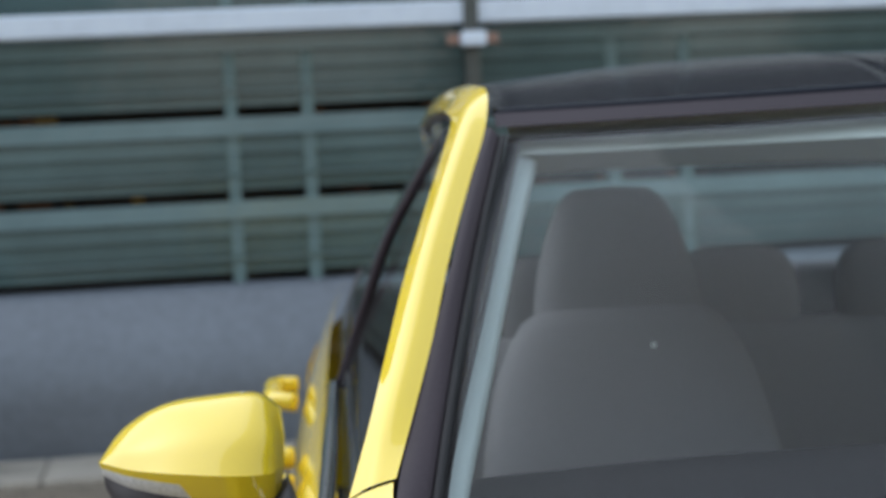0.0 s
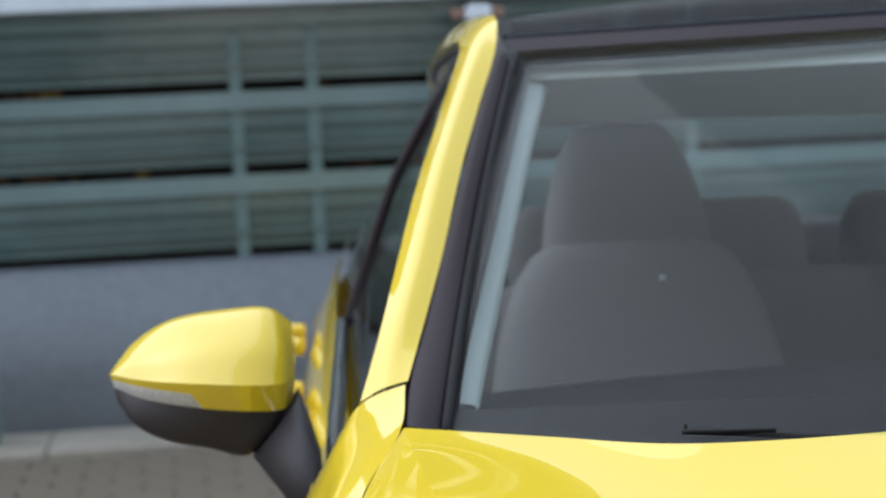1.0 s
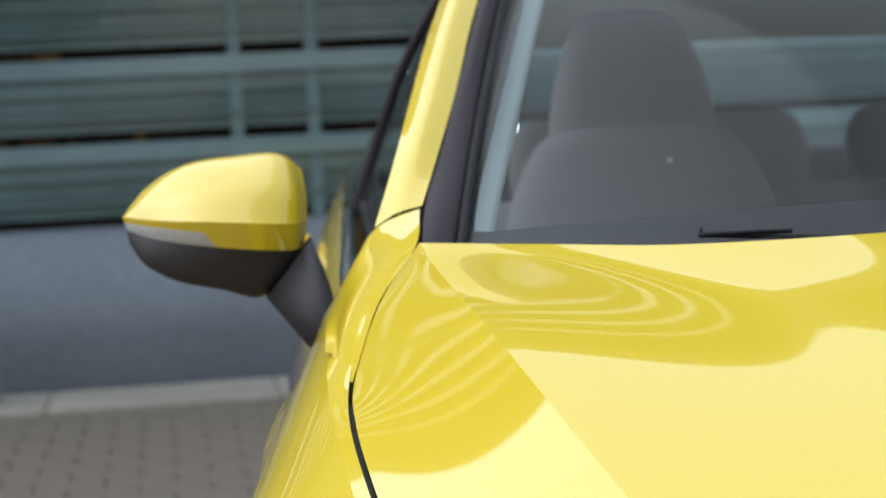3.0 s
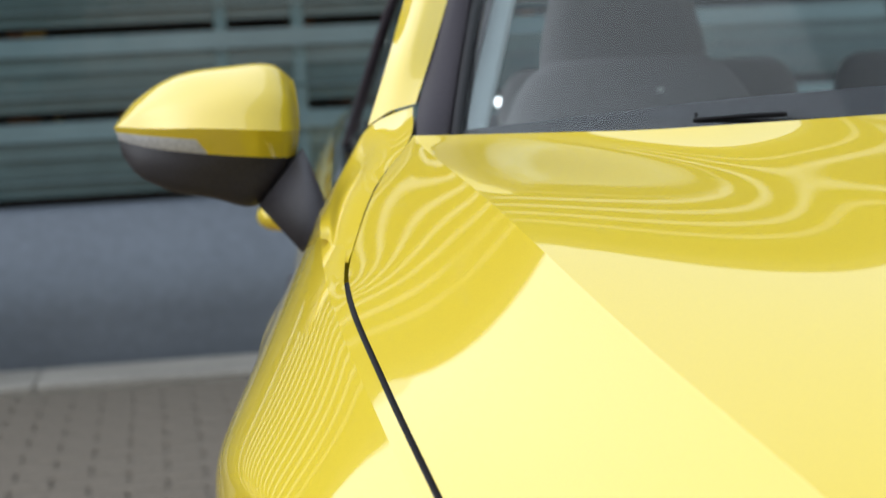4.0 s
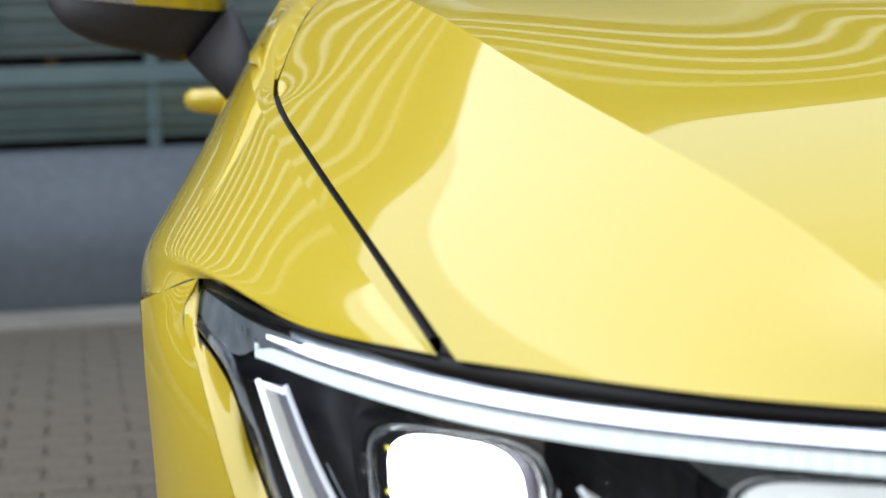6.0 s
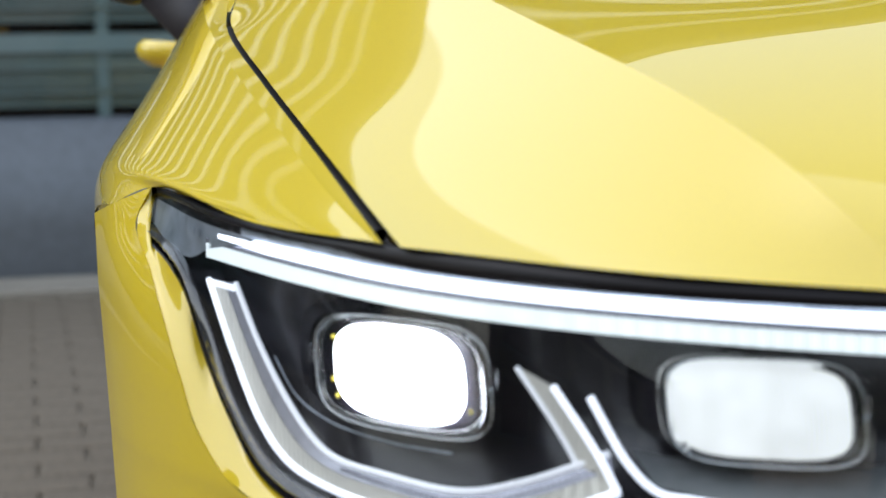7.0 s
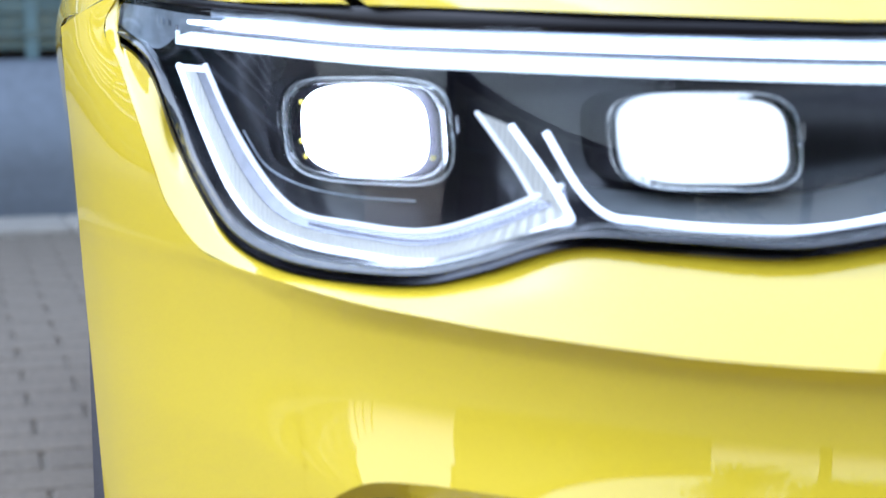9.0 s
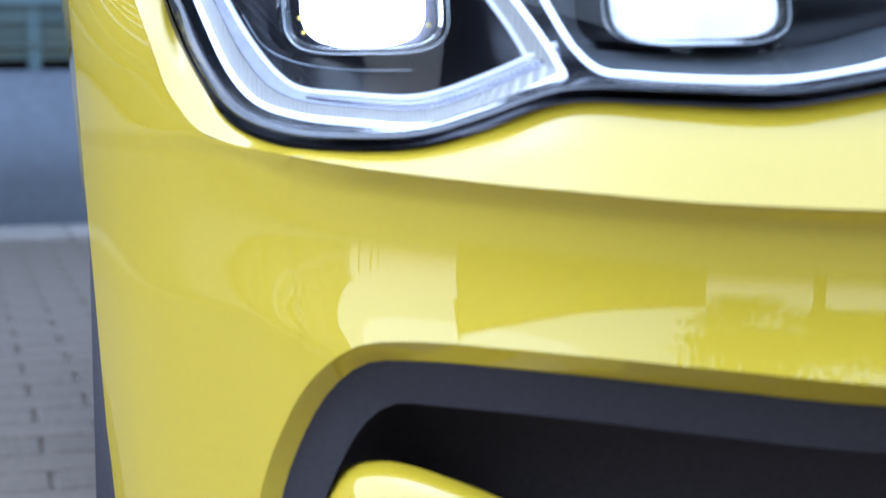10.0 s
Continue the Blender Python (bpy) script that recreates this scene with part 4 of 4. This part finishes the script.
SHELL_LOW = [w(-0.9769, 1.625, 1.0699), w(-0.9610, 1.600, 1.0504), w(-0.9286, 1.585, 1.0330), w(-0.8807, 1.580, 1.0211), w(-0.8385, 1.580, 1.0106), w(-0.8094, 1.585, 1.0327)]
SHELL_MID = [w(-0.9788, 1.623, 1.0784), w(-0.9565, 1.592, 1.0635), w(-0.9156, 1.572, 1.0493), w(-0.8589, 1.565, 1.0390), w(-0.8228, 1.565, 1.0335), w(-0.7978, 1.580, 1.0482)]


def mirror_cap(bm):
    rear = [q + Vector((0, 0.05, -0.004)) for q in CAP_TOP]
    patch(bm, [rear, CAP_TOP, CAP_MID, CAP_CREASE], 40, 20)
    cr, bd, low = smooth(CAP_CREASE, 40), smooth(CAP_BAND, 40), smooth(CAP_LOW, 40)
    grid(bm, [[a, a.lerp(b, 0.5), b] for a, b in zip(cr, bd)])
    grid(bm, [[b, b.lerp(c, 0.5), c] for b, c in zip(bd[19:], low[19:])])
    bm.faces.new([bm.verts.new(q) for q in (bd[17], bd[19], low[19])])
    end = [CAP_TOP[-1], CAP_MID[-1], CAP_CREASE[-1], CAP_LOW[-1]]
    patch(bm, [end, [q + Vector((0.0, 0.05, 0)) for q in end]], 14, 4)


def mirror_indicator(bm):
    bd, low = smooth(CAP_BAND, 40), smooth(CAP_LOW, 40)
    rows = [[b, b.lerp(c, 0.5) + Vector((0, -0.0015, 0)), c] for b, c in zip(bd[:18], low[:18])]
    rows.append([bd[17], bd[17].lerp(low[19], 0.5), low[19]])
    grid(bm, rows)


def mirror_shell(bm):
    bot = [q + Vector((0, 0.06, -0.004)) for q in SHELL_LOW]
    patch(bm, [CAP_LOW, SHELL_MID, SHELL_LOW, bot], 40, 16)


def mirror_foot(bm):
    prof = []
    feet = [(w(-0.8346, 1.575, 1.0080), w(-0.7836, 1.575, 1.0671)), (w(-0.8145, 1.545, 0.9826), w(-0.7740, 1.545, 1.0373)), (w(-0.7954, 1.515, 0.9586), w(-0.7661, 1.515, 1.0048)), (w(-0.7831, 1.515, 0.9546), w(-0.7655, 1.515, 0.9927))]
    for a, b in feet:
        c, d = a.lerp(b, 0.55) + Vector((0, -0.020, 0)), Vector((0, 0.09, 0))
        prof.append([a, a.lerp(c, 0.5) + Vector((0, -0.004, 0)), c, c.lerp(b, 0.5) + Vector((0, -0.002, 0)), b, b + d, a + d])
    vs = grid(bm, prof, closed=True)
    bm.faces.new(vs[0]), bm.faces.new(vs[-1])


def mirror_glass(bm):
    ring = smooth([q + Vector((0, 0.05, -0.004)) for q in CAP_TOP], 20) + smooth([q + Vector((0, 0.06, 0)) for q in CAP_LOW], 20)[::-1]
    bm.faces.new([bm.verts.new(q) for q in ring])


pair("mirror_cap", mirror_cap, PAINT, mirrors, "glossy yellow mirror cap")
pair("mirror_indicator", mirror_indicator, AMBER, mirrors, "clear indicator strip")
pair("mirror_shell", mirror_shell, PLASTIC, mirrors, "dark plastic lower shell")
pair("mirror_foot", mirror_foot, PLASTIC, mirrors, "dark plastic mirror foot")
pair("mirror_glass", mirror_glass, CHROME, mirrors, "mirror glass", 0.003)

# ---- inside ----
def dashboard(bm):
    a = [Vector((-0.70, 0.40, 1.04)), Vector((-0.35, 0.24, 1.052)), Vector((0, 0.18, 1.055))]
    b = [Vector((-0.70, 0.62, 1.055)), Vector((-0.35, 0.56, 1.075)), Vector((0, 0.54, 1.08))]
    c = [Vector((-0.70, 0.80, 1.02)), Vector((-0.35, 0.80, 1.03)), Vector((0, 0.80, 1.03))]
    d = [Vector((-0.70, 0.86, 0.80)), Vector((-0.35, 0.86, 0.80)), Vector((0, 0.86, 0.80))]
    patch(bm, [a, b, c, d], 24, 24, both=True)


single("dashboard", dashboard, DASH, car, "dark grey dashboard")


def loaf(bm, cx, y, z0, z1, w0, w1, d, lean):
    """An upholstered block: rounded in every section."""
    rows = []
    for k in range(15):
        f = (1 - math.cos(math.pi * k / 14)) / 2
        r = math.sin(math.acos(max(-1, min(1, 2 * f - 1)))) ** 0.35
        hw, z, yy = (w0 + (w1 - w0) * f) / 2 * max(r, 0.02), z0 + (z1 - z0) * f, y + lean * f
        ring = []
        for i in range(28):
            a = 2 * math.pi * i / 28
            c, s = math.cos(a), math.sin(a)
            q = (abs(c) ** 4 + abs(s) ** 4) ** -0.25
            ring.append(Vector((cx + hw * q * c, yy + d / 2 * q * s * max(r, 0.02), z)))
        rows.append(ring)
    vs = grid(bm, rows, closed=True)
    bm.faces.new(vs[0]), bm.faces.new(vs[-1])


def seat(cx, y, name, scale=1.0):
    s = new(name)
    s.parent = car
    single("backrest", lambda bm: loaf(bm, cx, y, 0.62, 1.17, 0.52, 0.40 * scale, 0.14, 0.14), SEAT, s, "dark cloth backrest")
    single("headrest", lambda bm: loaf(bm, cx, y + 0.15, 1.05, 1.345, 0.30, 0.19, 0.11, 0.04), SEAT, s, "dark cloth headrest")
    single("cushion", lambda bm: loaf(bm, cx, y - 0.25, 0.50, 0.66, 0.50, 0.50, 0.55, 0.0), SEAT, s, "dark cloth cushion")
    single("badge", lambda bm: box(bm, cx + 0.029, cx + 0.037, y + 0.045, y + 0.051, 1.109, 1.117, 0.002), PALE, s, "small pale badge")
    for dx in (-0.062, 0.062):
        single("headrest_post", lambda bm: tube(bm, [Vector((cx + dx, y + 0.10, 1.06)), Vector((cx + dx, y + 0.125, 1.14))], 0.006, 6, 10), CHROME, s, "chrome headrest post")
    return s


seat(-0.335, 1.30, "front_seat")
seat(0.335, 1.30, "front_seat")


def rear_seat():
    s = new("rear_seat")
    s.parent = car
    single("backrest", lambda bm: loaf(bm, 0, 2.20, 0.60, 1.03, 1.30, 1.24, 0.16, 0.14), SEAT, s, "dark cloth bench backrest")
    single("cushion", lambda bm: loaf(bm, 0, 1.95, 0.50, 0.64, 1.30, 1.30, 0.50, 0.0), SEAT, s, "dark cloth bench cushion")
    for x in (-0.30, 0.06, 0.40):
        single("headrest", lambda bm: loaf(bm, x, 2.34, 0.98, 1.175, 0.27, 0.25, 0.09, 0.03), SEAT, s, "dark cloth rear headrest")


rear_seat()


def headliner(bm):
    a = [Vector((-0.53, 1.115, 1.438)), Vector((-0.28, 1.085, 1.439)), Vector((0, 1.075, 1.441))]
    a2 = [Vector((-0.53, 1.075, 1.408)), Vector((-0.28, 1.035, 1.409)), Vector((0, 1.025, 1.411))]
    b = [Vector((-0.55, 1.5, 1.400)), Vector((-0.28, 1.5, 1.402)), Vector((0, 1.5, 1.403))]
    c = [Vector((-0.53, 2.70, 1.325)), Vector((-0.28, 2.75, 1.333)), Vector((0, 2.76, 1.336))]
    patch(bm, [a, [p.lerp(q, 0.5) + Vector((0, -0.005, 0.003)) for p, q in zip(a, a2)], a2], 20, 8, both=True)
    patch(bm, [a2, b, c], 20, 30, both=True)
    patch(bm, [a, [q + Vector((0, 0.006, 0.016)) for q in a]], 20, 3, both=True)
    d = [q + Vector((0, 0.06, 0.09)) for q in c]
    patch(bm, [c, d], 20, 3, both=True)


single("headliner", headliner, PALE, car, "pale grey headliner")


def inner_trim(bm):
    b = [w(-0.625, 1.40, 1.075), w(-0.607, 1.45, 1.107), w(-0.532, 1.66, 1.231), w(-0.470, 1.835, 1.330), w(-0.418, 1.975, 1.402)]
    b = [q + Vector((0.010, 0, 0)) for q in b]
    a = [q + Vector((-0.065, -0.015, 0.012)) for q in b]
    c = [q + Vector((0.0, 0.03, -0.01)) for q in b]
    patch(bm, [a, b, c], 24, 6)


pair("inner_pillar_trim", inner_trim, PALE_TRIM, (car, car), "pale grey inner pillar trim")


def wiper(bm):
    tube(bm, [w(-0.475, 1.150, 1.0795), w(-0.44, 1.13, 1.081), w(-0.40, 1.12, 1.081)], 0.0022, 14, 8, 0.8)
    tube(bm, [w(-0.472, 1.150, 1.0795), w(-0.472, 1.152, 1.086)], 0.0016, 6, 6, up=(1, 0, 0))
    tube(bm, [w(-0.472, 1.150, 1.080), w(-0.30, 1.10, 1.07), w(-0.10, 1.08, 1.06)], 0.003, 20, 6)


single("wiper", wiper, SEAL, car, "black windscreen wiper")


# ---- ground ----
def flat(bm, x0, x1, y0, y1, z):
    bm.faces.new([bm.verts.new(q) for q in ((x0, y0, z), (x1, y0, z), (x1, y1, z), (x0, y1, z))])


tagged(single("ground", lambda bm: flat(bm, -600, 600, -600, 600, -0.012), JOINT, None), "sandy joints under the paving", "ground", kind="structure")
KERB_Y = 7.35
kerb = tagged(new("kerb"), "pale concrete kerb along the paving", "kerb", kind="structure")


def kerb_stone(bm):
    box(bm, -0.498, 0.498, 0, 0.55, -0.1, 0.035, 0.012)


first = None
for k in range(-14, 15):
    if first is None:
        first = single("kerb_stone", kerb_stone, KERB, kerb)
        ob = first
    else:
        ob = new("kerb_stone", first.data)
        ob.parent = kerb
    ob.matrix_world = pose(k, KERB_Y, 0)


# ---- the glass building behind ----
building = tagged(new("building"), "long facade of green glass louvres on a grey plinth", "building")
FY = 8.35


def plinth(bm):
    # a straight foot that leans back in one soft sweep to the glass
    prof = smooth([(0, FY - 0.35, -0.05), (0, FY - 0.35, 0.16), (0, FY - 0.34, 0.32), (0, FY - 0.29, 0.46), (0, FY - 0.20, 0.60), (0, FY - 0.08, 0.74)], 24)
    prof += [Vector((0, FY + 0.3, 0.745))]
    grid(bm, [[Vector((x, q.y, q.z)) for q in prof] for x in (-34.0, -2.0, 30.0)])


single("plinth", plinth, PLINTH, building, "smooth blue-grey plinth")
single("core_wall", lambda bm: box(bm, -34, 30, FY + 0.25, FY + 3, 0.74, 5.15), SLOT, building, "dark interior behind the louvres")
single("white_beam", lambda bm: box(bm, -34, 30, FY - 0.12, FY + 0.1, 1.94, 2.05, 0.01), WHITE, building, "white painted beam")


def white_slat(bm, z):
    # a blade leaning back to the sky
    box(bm, -34, 30, FY - 0.10, FY - 0.07, z, z + 0.104, 0.008)
    for v in bm.verts:
        v.co.y += 0.9 * (v.co.z - z)


for k in range(13):
    single("white_slat", lambda bm: white_slat(bm, 2.355 + 0.21 * k), SLAT, building, "white painted slat")
MULLIONS = [-0.58, -0.21]
for rep in range(-12, 13):
    for x in MULLIONS:
        ob = single("mullion", lambda bm: box(bm, -0.03, 0.03, -0.05, 0.05, 0.74, 5.15, 0.008), MULLION, building)
        ob.matrix_world = pose(x + rep * 1.88, FY + 0.065, 0)
for rep in range(-12, 13):
    ob = single("post", lambda bm: box(bm, -0.035, 0.035, -0.05, 0.05, 0.74, 5.15, 0.008), STEEL, building, "dark steel post")
    ob.matrix_world = pose(0.58 + rep * 3.76, FY - 0.1, 0)
z = 0.79
louvre = None
while z < 2.3:
    # each panel's fade to a pale top is stepped in the strip colours
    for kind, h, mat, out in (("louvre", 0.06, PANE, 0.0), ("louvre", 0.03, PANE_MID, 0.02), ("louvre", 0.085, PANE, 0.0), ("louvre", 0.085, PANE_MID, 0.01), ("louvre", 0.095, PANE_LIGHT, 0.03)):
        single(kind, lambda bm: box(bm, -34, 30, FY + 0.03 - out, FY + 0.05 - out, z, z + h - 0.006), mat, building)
        z += h
    z += 0.045
rng = random.Random(11)
BITS = [material("slot bit", c, 0.7, 0.0, 0.0, 0.2, 30.0) for c in ((0.16, 0.075, 0.035), (0.30, 0.19, 0.05), (0.10, 0.05, 0.035), (0.02, 0.018, 0.018))]
for k in range(44):
    z = 0.79 + 0.40 * (k % 4) - 0.045 + (0.0 if k % 4 else 0.40)
    ob = single("slot_bracket", lambda bm: box(bm, -0.5, 0.5, -0.02, 0.02, 0.0, 0.034, 0.003), BITS[rng.randrange(4)], building, "small brown fitting in the slot")
    ob.matrix_world = pose(rng.uniform(-2.6, 2.4), FY + 0.12, z + 0.004) @ Matrix.Diagonal((rng.uniform(0.03, 0.16), 1, rng.uniform(0.6, 1.0), 1))
single("roof_edge", lambda bm: box(bm, -34, 30, FY - 0.3, FY + 3, 5.15, 5.30, 0.02), STEEL, building, "grey roof edge")

def clamp(bm):
    box(bm, -0.06, 0.06, -0.06, 0.02, -0.035, 0.035, 0.01)


ob = single("post_clamp", clamp, WHITE, building, "pale clamp on the post")
ob.matrix_world = pose(0.58, FY - 0.16, 1.86)
for dx in (-0.095, 0.095):
    ob = single("post_reflector", lambda bm: box(bm, -0.03, 0.03, -0.02, 0.02, -0.025, 0.025, 0.006), ORANGE, building, "small orange reflector")
    ob.matrix_world = pose(0.58 + dx, FY - 0.16, 1.86)


LAMP_GLOW = glow("wall lamp glass", (1.0, 0.98, 0.94), 9.0)
wall_lamp = tagged(new("wall_lamp"), "small round lit lamp on the glass facade", "lamp")
wall_lamp.matrix_world = pose(0.745, FY - 0.06, 1.125)


def disc(r0, r1, y0, y1):
    def build(bm):
        rows = [[Vector((r * math.cos(a), y, r * math.sin(a))) for a in (2 * math.pi * k / 20 for k in range(20))] for r, y in ((r1, y1), (r0, y1), (r0, y0), (r1, y0))]
        grid(bm, rows + rows[:1], closed=True)
    return build


single("lamp_ring", disc(0.026, 0.018, -0.02, 0.06), STEEL, wall_lamp, "grey metal ring")
single("lamp_glass", disc(0.018, 0.001, -0.014, -0.008), LAMP_GLOW, wall_lamp, "lit white glass")


def bollard(bm):
    rows = [[Vector((r * math.cos(a), r * math.sin(a), z)) for a in (2 * math.pi * k / 24 for k in range(24))] for r, z in ((0.055, 0), (0.055, 0.80), (0.05, 0.83), (0.02, 0.845), (0.001, 0.846))]
    grid(bm, rows, closed=True)


post = tagged(single("bollard", bollard, MULLION, None), "pale grey bollard beside the kerb", "bollard")
post.matrix_world = pose(-1.76, KERB_Y + 0.3, 0.03)


# ---- trees across the square ----
def tree(x, y, height, seed):
    rng = random.Random(seed)
    t = tagged(new("tree"), "leafy green tree across the square", "tree", "trees across the square")
    t.matrix_world = pose(x, y, 0)
    limbs = []

    def trunk(bm):
        tube(bm, [Vector((0, 0, -0.1)), Vector((0.08, 0.05, height * 0.25)), Vector((0.0, 0.1, height * 0.5)), Vector((0.1, 0, height * 0.8))], 0.16, 16, 10)
        for k in range(15):
            a, z = rng.uniform(0, 6.28), height * rng.uniform(0.1, 0.65)
            r = height * rng.uniform(0.15, 0.3)
            tip = Vector((r * math.cos(a), r * math.sin(a), z + height * rng.uniform(0.1, 0.25)))
            limbs.append(tip)
            tube(bm, [Vector((0.03, 0.05, z)), Vector((tip.x * 0.5, tip.y * 0.5, z + (tip.z - z) * 0.4)), tip], 0.05, 8, 6)

    single("trunk", trunk, BARK, t, "brown bark trunk and limbs")
    verts, faces = [], []
    for c in limbs + [Vector((0, 0, height * 0.85)), Vector((0.3, 0.2, height * 0.7))]:
        for _ in range(900):
            d = Vector((rng.gauss(0, 1), rng.gauss(0, 1), rng.gauss(0, 0.8))) * height * 0.07
            u = Vector((rng.uniform(-1, 1), rng.uniform(-1, 1), rng.uniform(-1, 1))).normalized() * 0.14
            v = u.orthogonal().normalized() * 0.08
            n = len(verts)
            verts += [c + d - u, c + d + v, c + d + u, c + d - v]
            faces.append((n, n + 1, n + 2, n + 3))
    me = bpy.data.meshes.new("crown")
    me.from_pydata(verts, [], faces)
    me.materials.append(LEAF)
    crown = new("crown", me)
    crown.parent = t
    tagged(crown, "green leaves")


for k, (x, y, h) in enumerate(((-8.0, -11.8, 11.0), (-5.4, -12.6, 10.0), (4.6, -16, 8.5), (12, -11, 7.5))):
    tree(x, y, h, k)


# ---- low building across the square ----
OLIVE = material("olive render wall", (0.21, 0.20, 0.15), 0.85, 0.0, 0.0, 0.15, 3.0, 0.2)
hall = tagged(new("low_building"), "low olive-grey building with dark windows across the square", "building")
hall.matrix_world = pose(-13.5, -6.2, 0)


def hall_wall(bm):
    box(bm, -7, 0, -6.6, 6.6, -0.1, 4.9, 0.02)


def hall_roof(bm):
    box(bm, -7.3, 0.3, -6.9, 6.9, 4.9, 5.15, 0.05)


def hall_window(bm):
    box(bm, -0.06, 0.03, -0.62, 0.62, 0.0, 1.5, 0.01)


single("wall", hall_wall, OLIVE, hall, "olive-grey rendered wall")
single("roof", hall_roof, ROOF_BLACK, hall, "dark flat roof")
for floor_z in (0.9, 3.2):
    for k in range(7):
        ob = single("window", hall_window, BLACK_GLOSS, hall, "dark glass window")
        ob.matrix_world = pose(-13.5, -6.2 - 5.4 + 1.8 * k, floor_z)
        sill = single("sill", lambda bm: box(bm, -0.02, 0.10, -0.70, 0.70, -0.06, 0.0, 0.01), MULLION, ob, "pale window sill")
        sill.matrix_world = pose(-13.5, -6.2 - 5.4 + 1.8 * k, floor_z)

# ---- paving ----
pavement = tagged(new("pavement"), "grey-brown paving stones with sandy joints", "pavement", kind="structure")
PW, PD = 0.24, 0.16


def stone(verts, faces, x, y, z):
    n, c = len(verts), 0.006
    hx, hy = PW / 2 - 0.004, PD / 2 - 0.004
    for dx, dy, dz in ((hx, hy, -0.03), (hx, hy, -c), (hx - c, hy - c, 0)):
        verts += [(x - dx, y - dy, z + dz), (x + dx, y - dy, z + dz), (x + dx, y + dy, z + dz), (x - dx, y + dy, z + dz)]
    for r in (0, 4):
        for i in range(4):
            j = (i + 1) % 4
            faces.append((n + r + i, n + r + j, n + r + 4 + j, n + r + 4 + i))
    faces.append((n + 8, n + 9, n + 10, n + 11))


one = bpy.data.meshes.new("paver")
vv, ff = [], []
stone(vv, ff, 0, 0, 0)
one.from_pydata(vv, [], ff)
one.materials.append(PAVER)
vv, ff = [], []
rng = random.Random(5)
for j in range(int((KERB_Y + 4) / PD)):
    y = KERB_Y - PD / 2 - j * PD
    for i in range(-26, 27):
        x = i * PW + (PW / 2 if j % 2 else 0)
        z = rng.uniform(-0.002, 0.002)
        if -2.5 < x < -0.35 and 3.2 < y:
            ob = new("paver", one)
            ob.parent = pavement
            ob.matrix_world = pose(x, y, z)
        else:
            stone(vv, ff, x, y, z)
rest = bpy.data.meshes.new("paving_field")
rest.from_pydata(vv, [], ff)
rest.materials.append(PAVER)
field = new("paving_field", rest)
field.parent = pavement
tagged(field, kind="stuff")
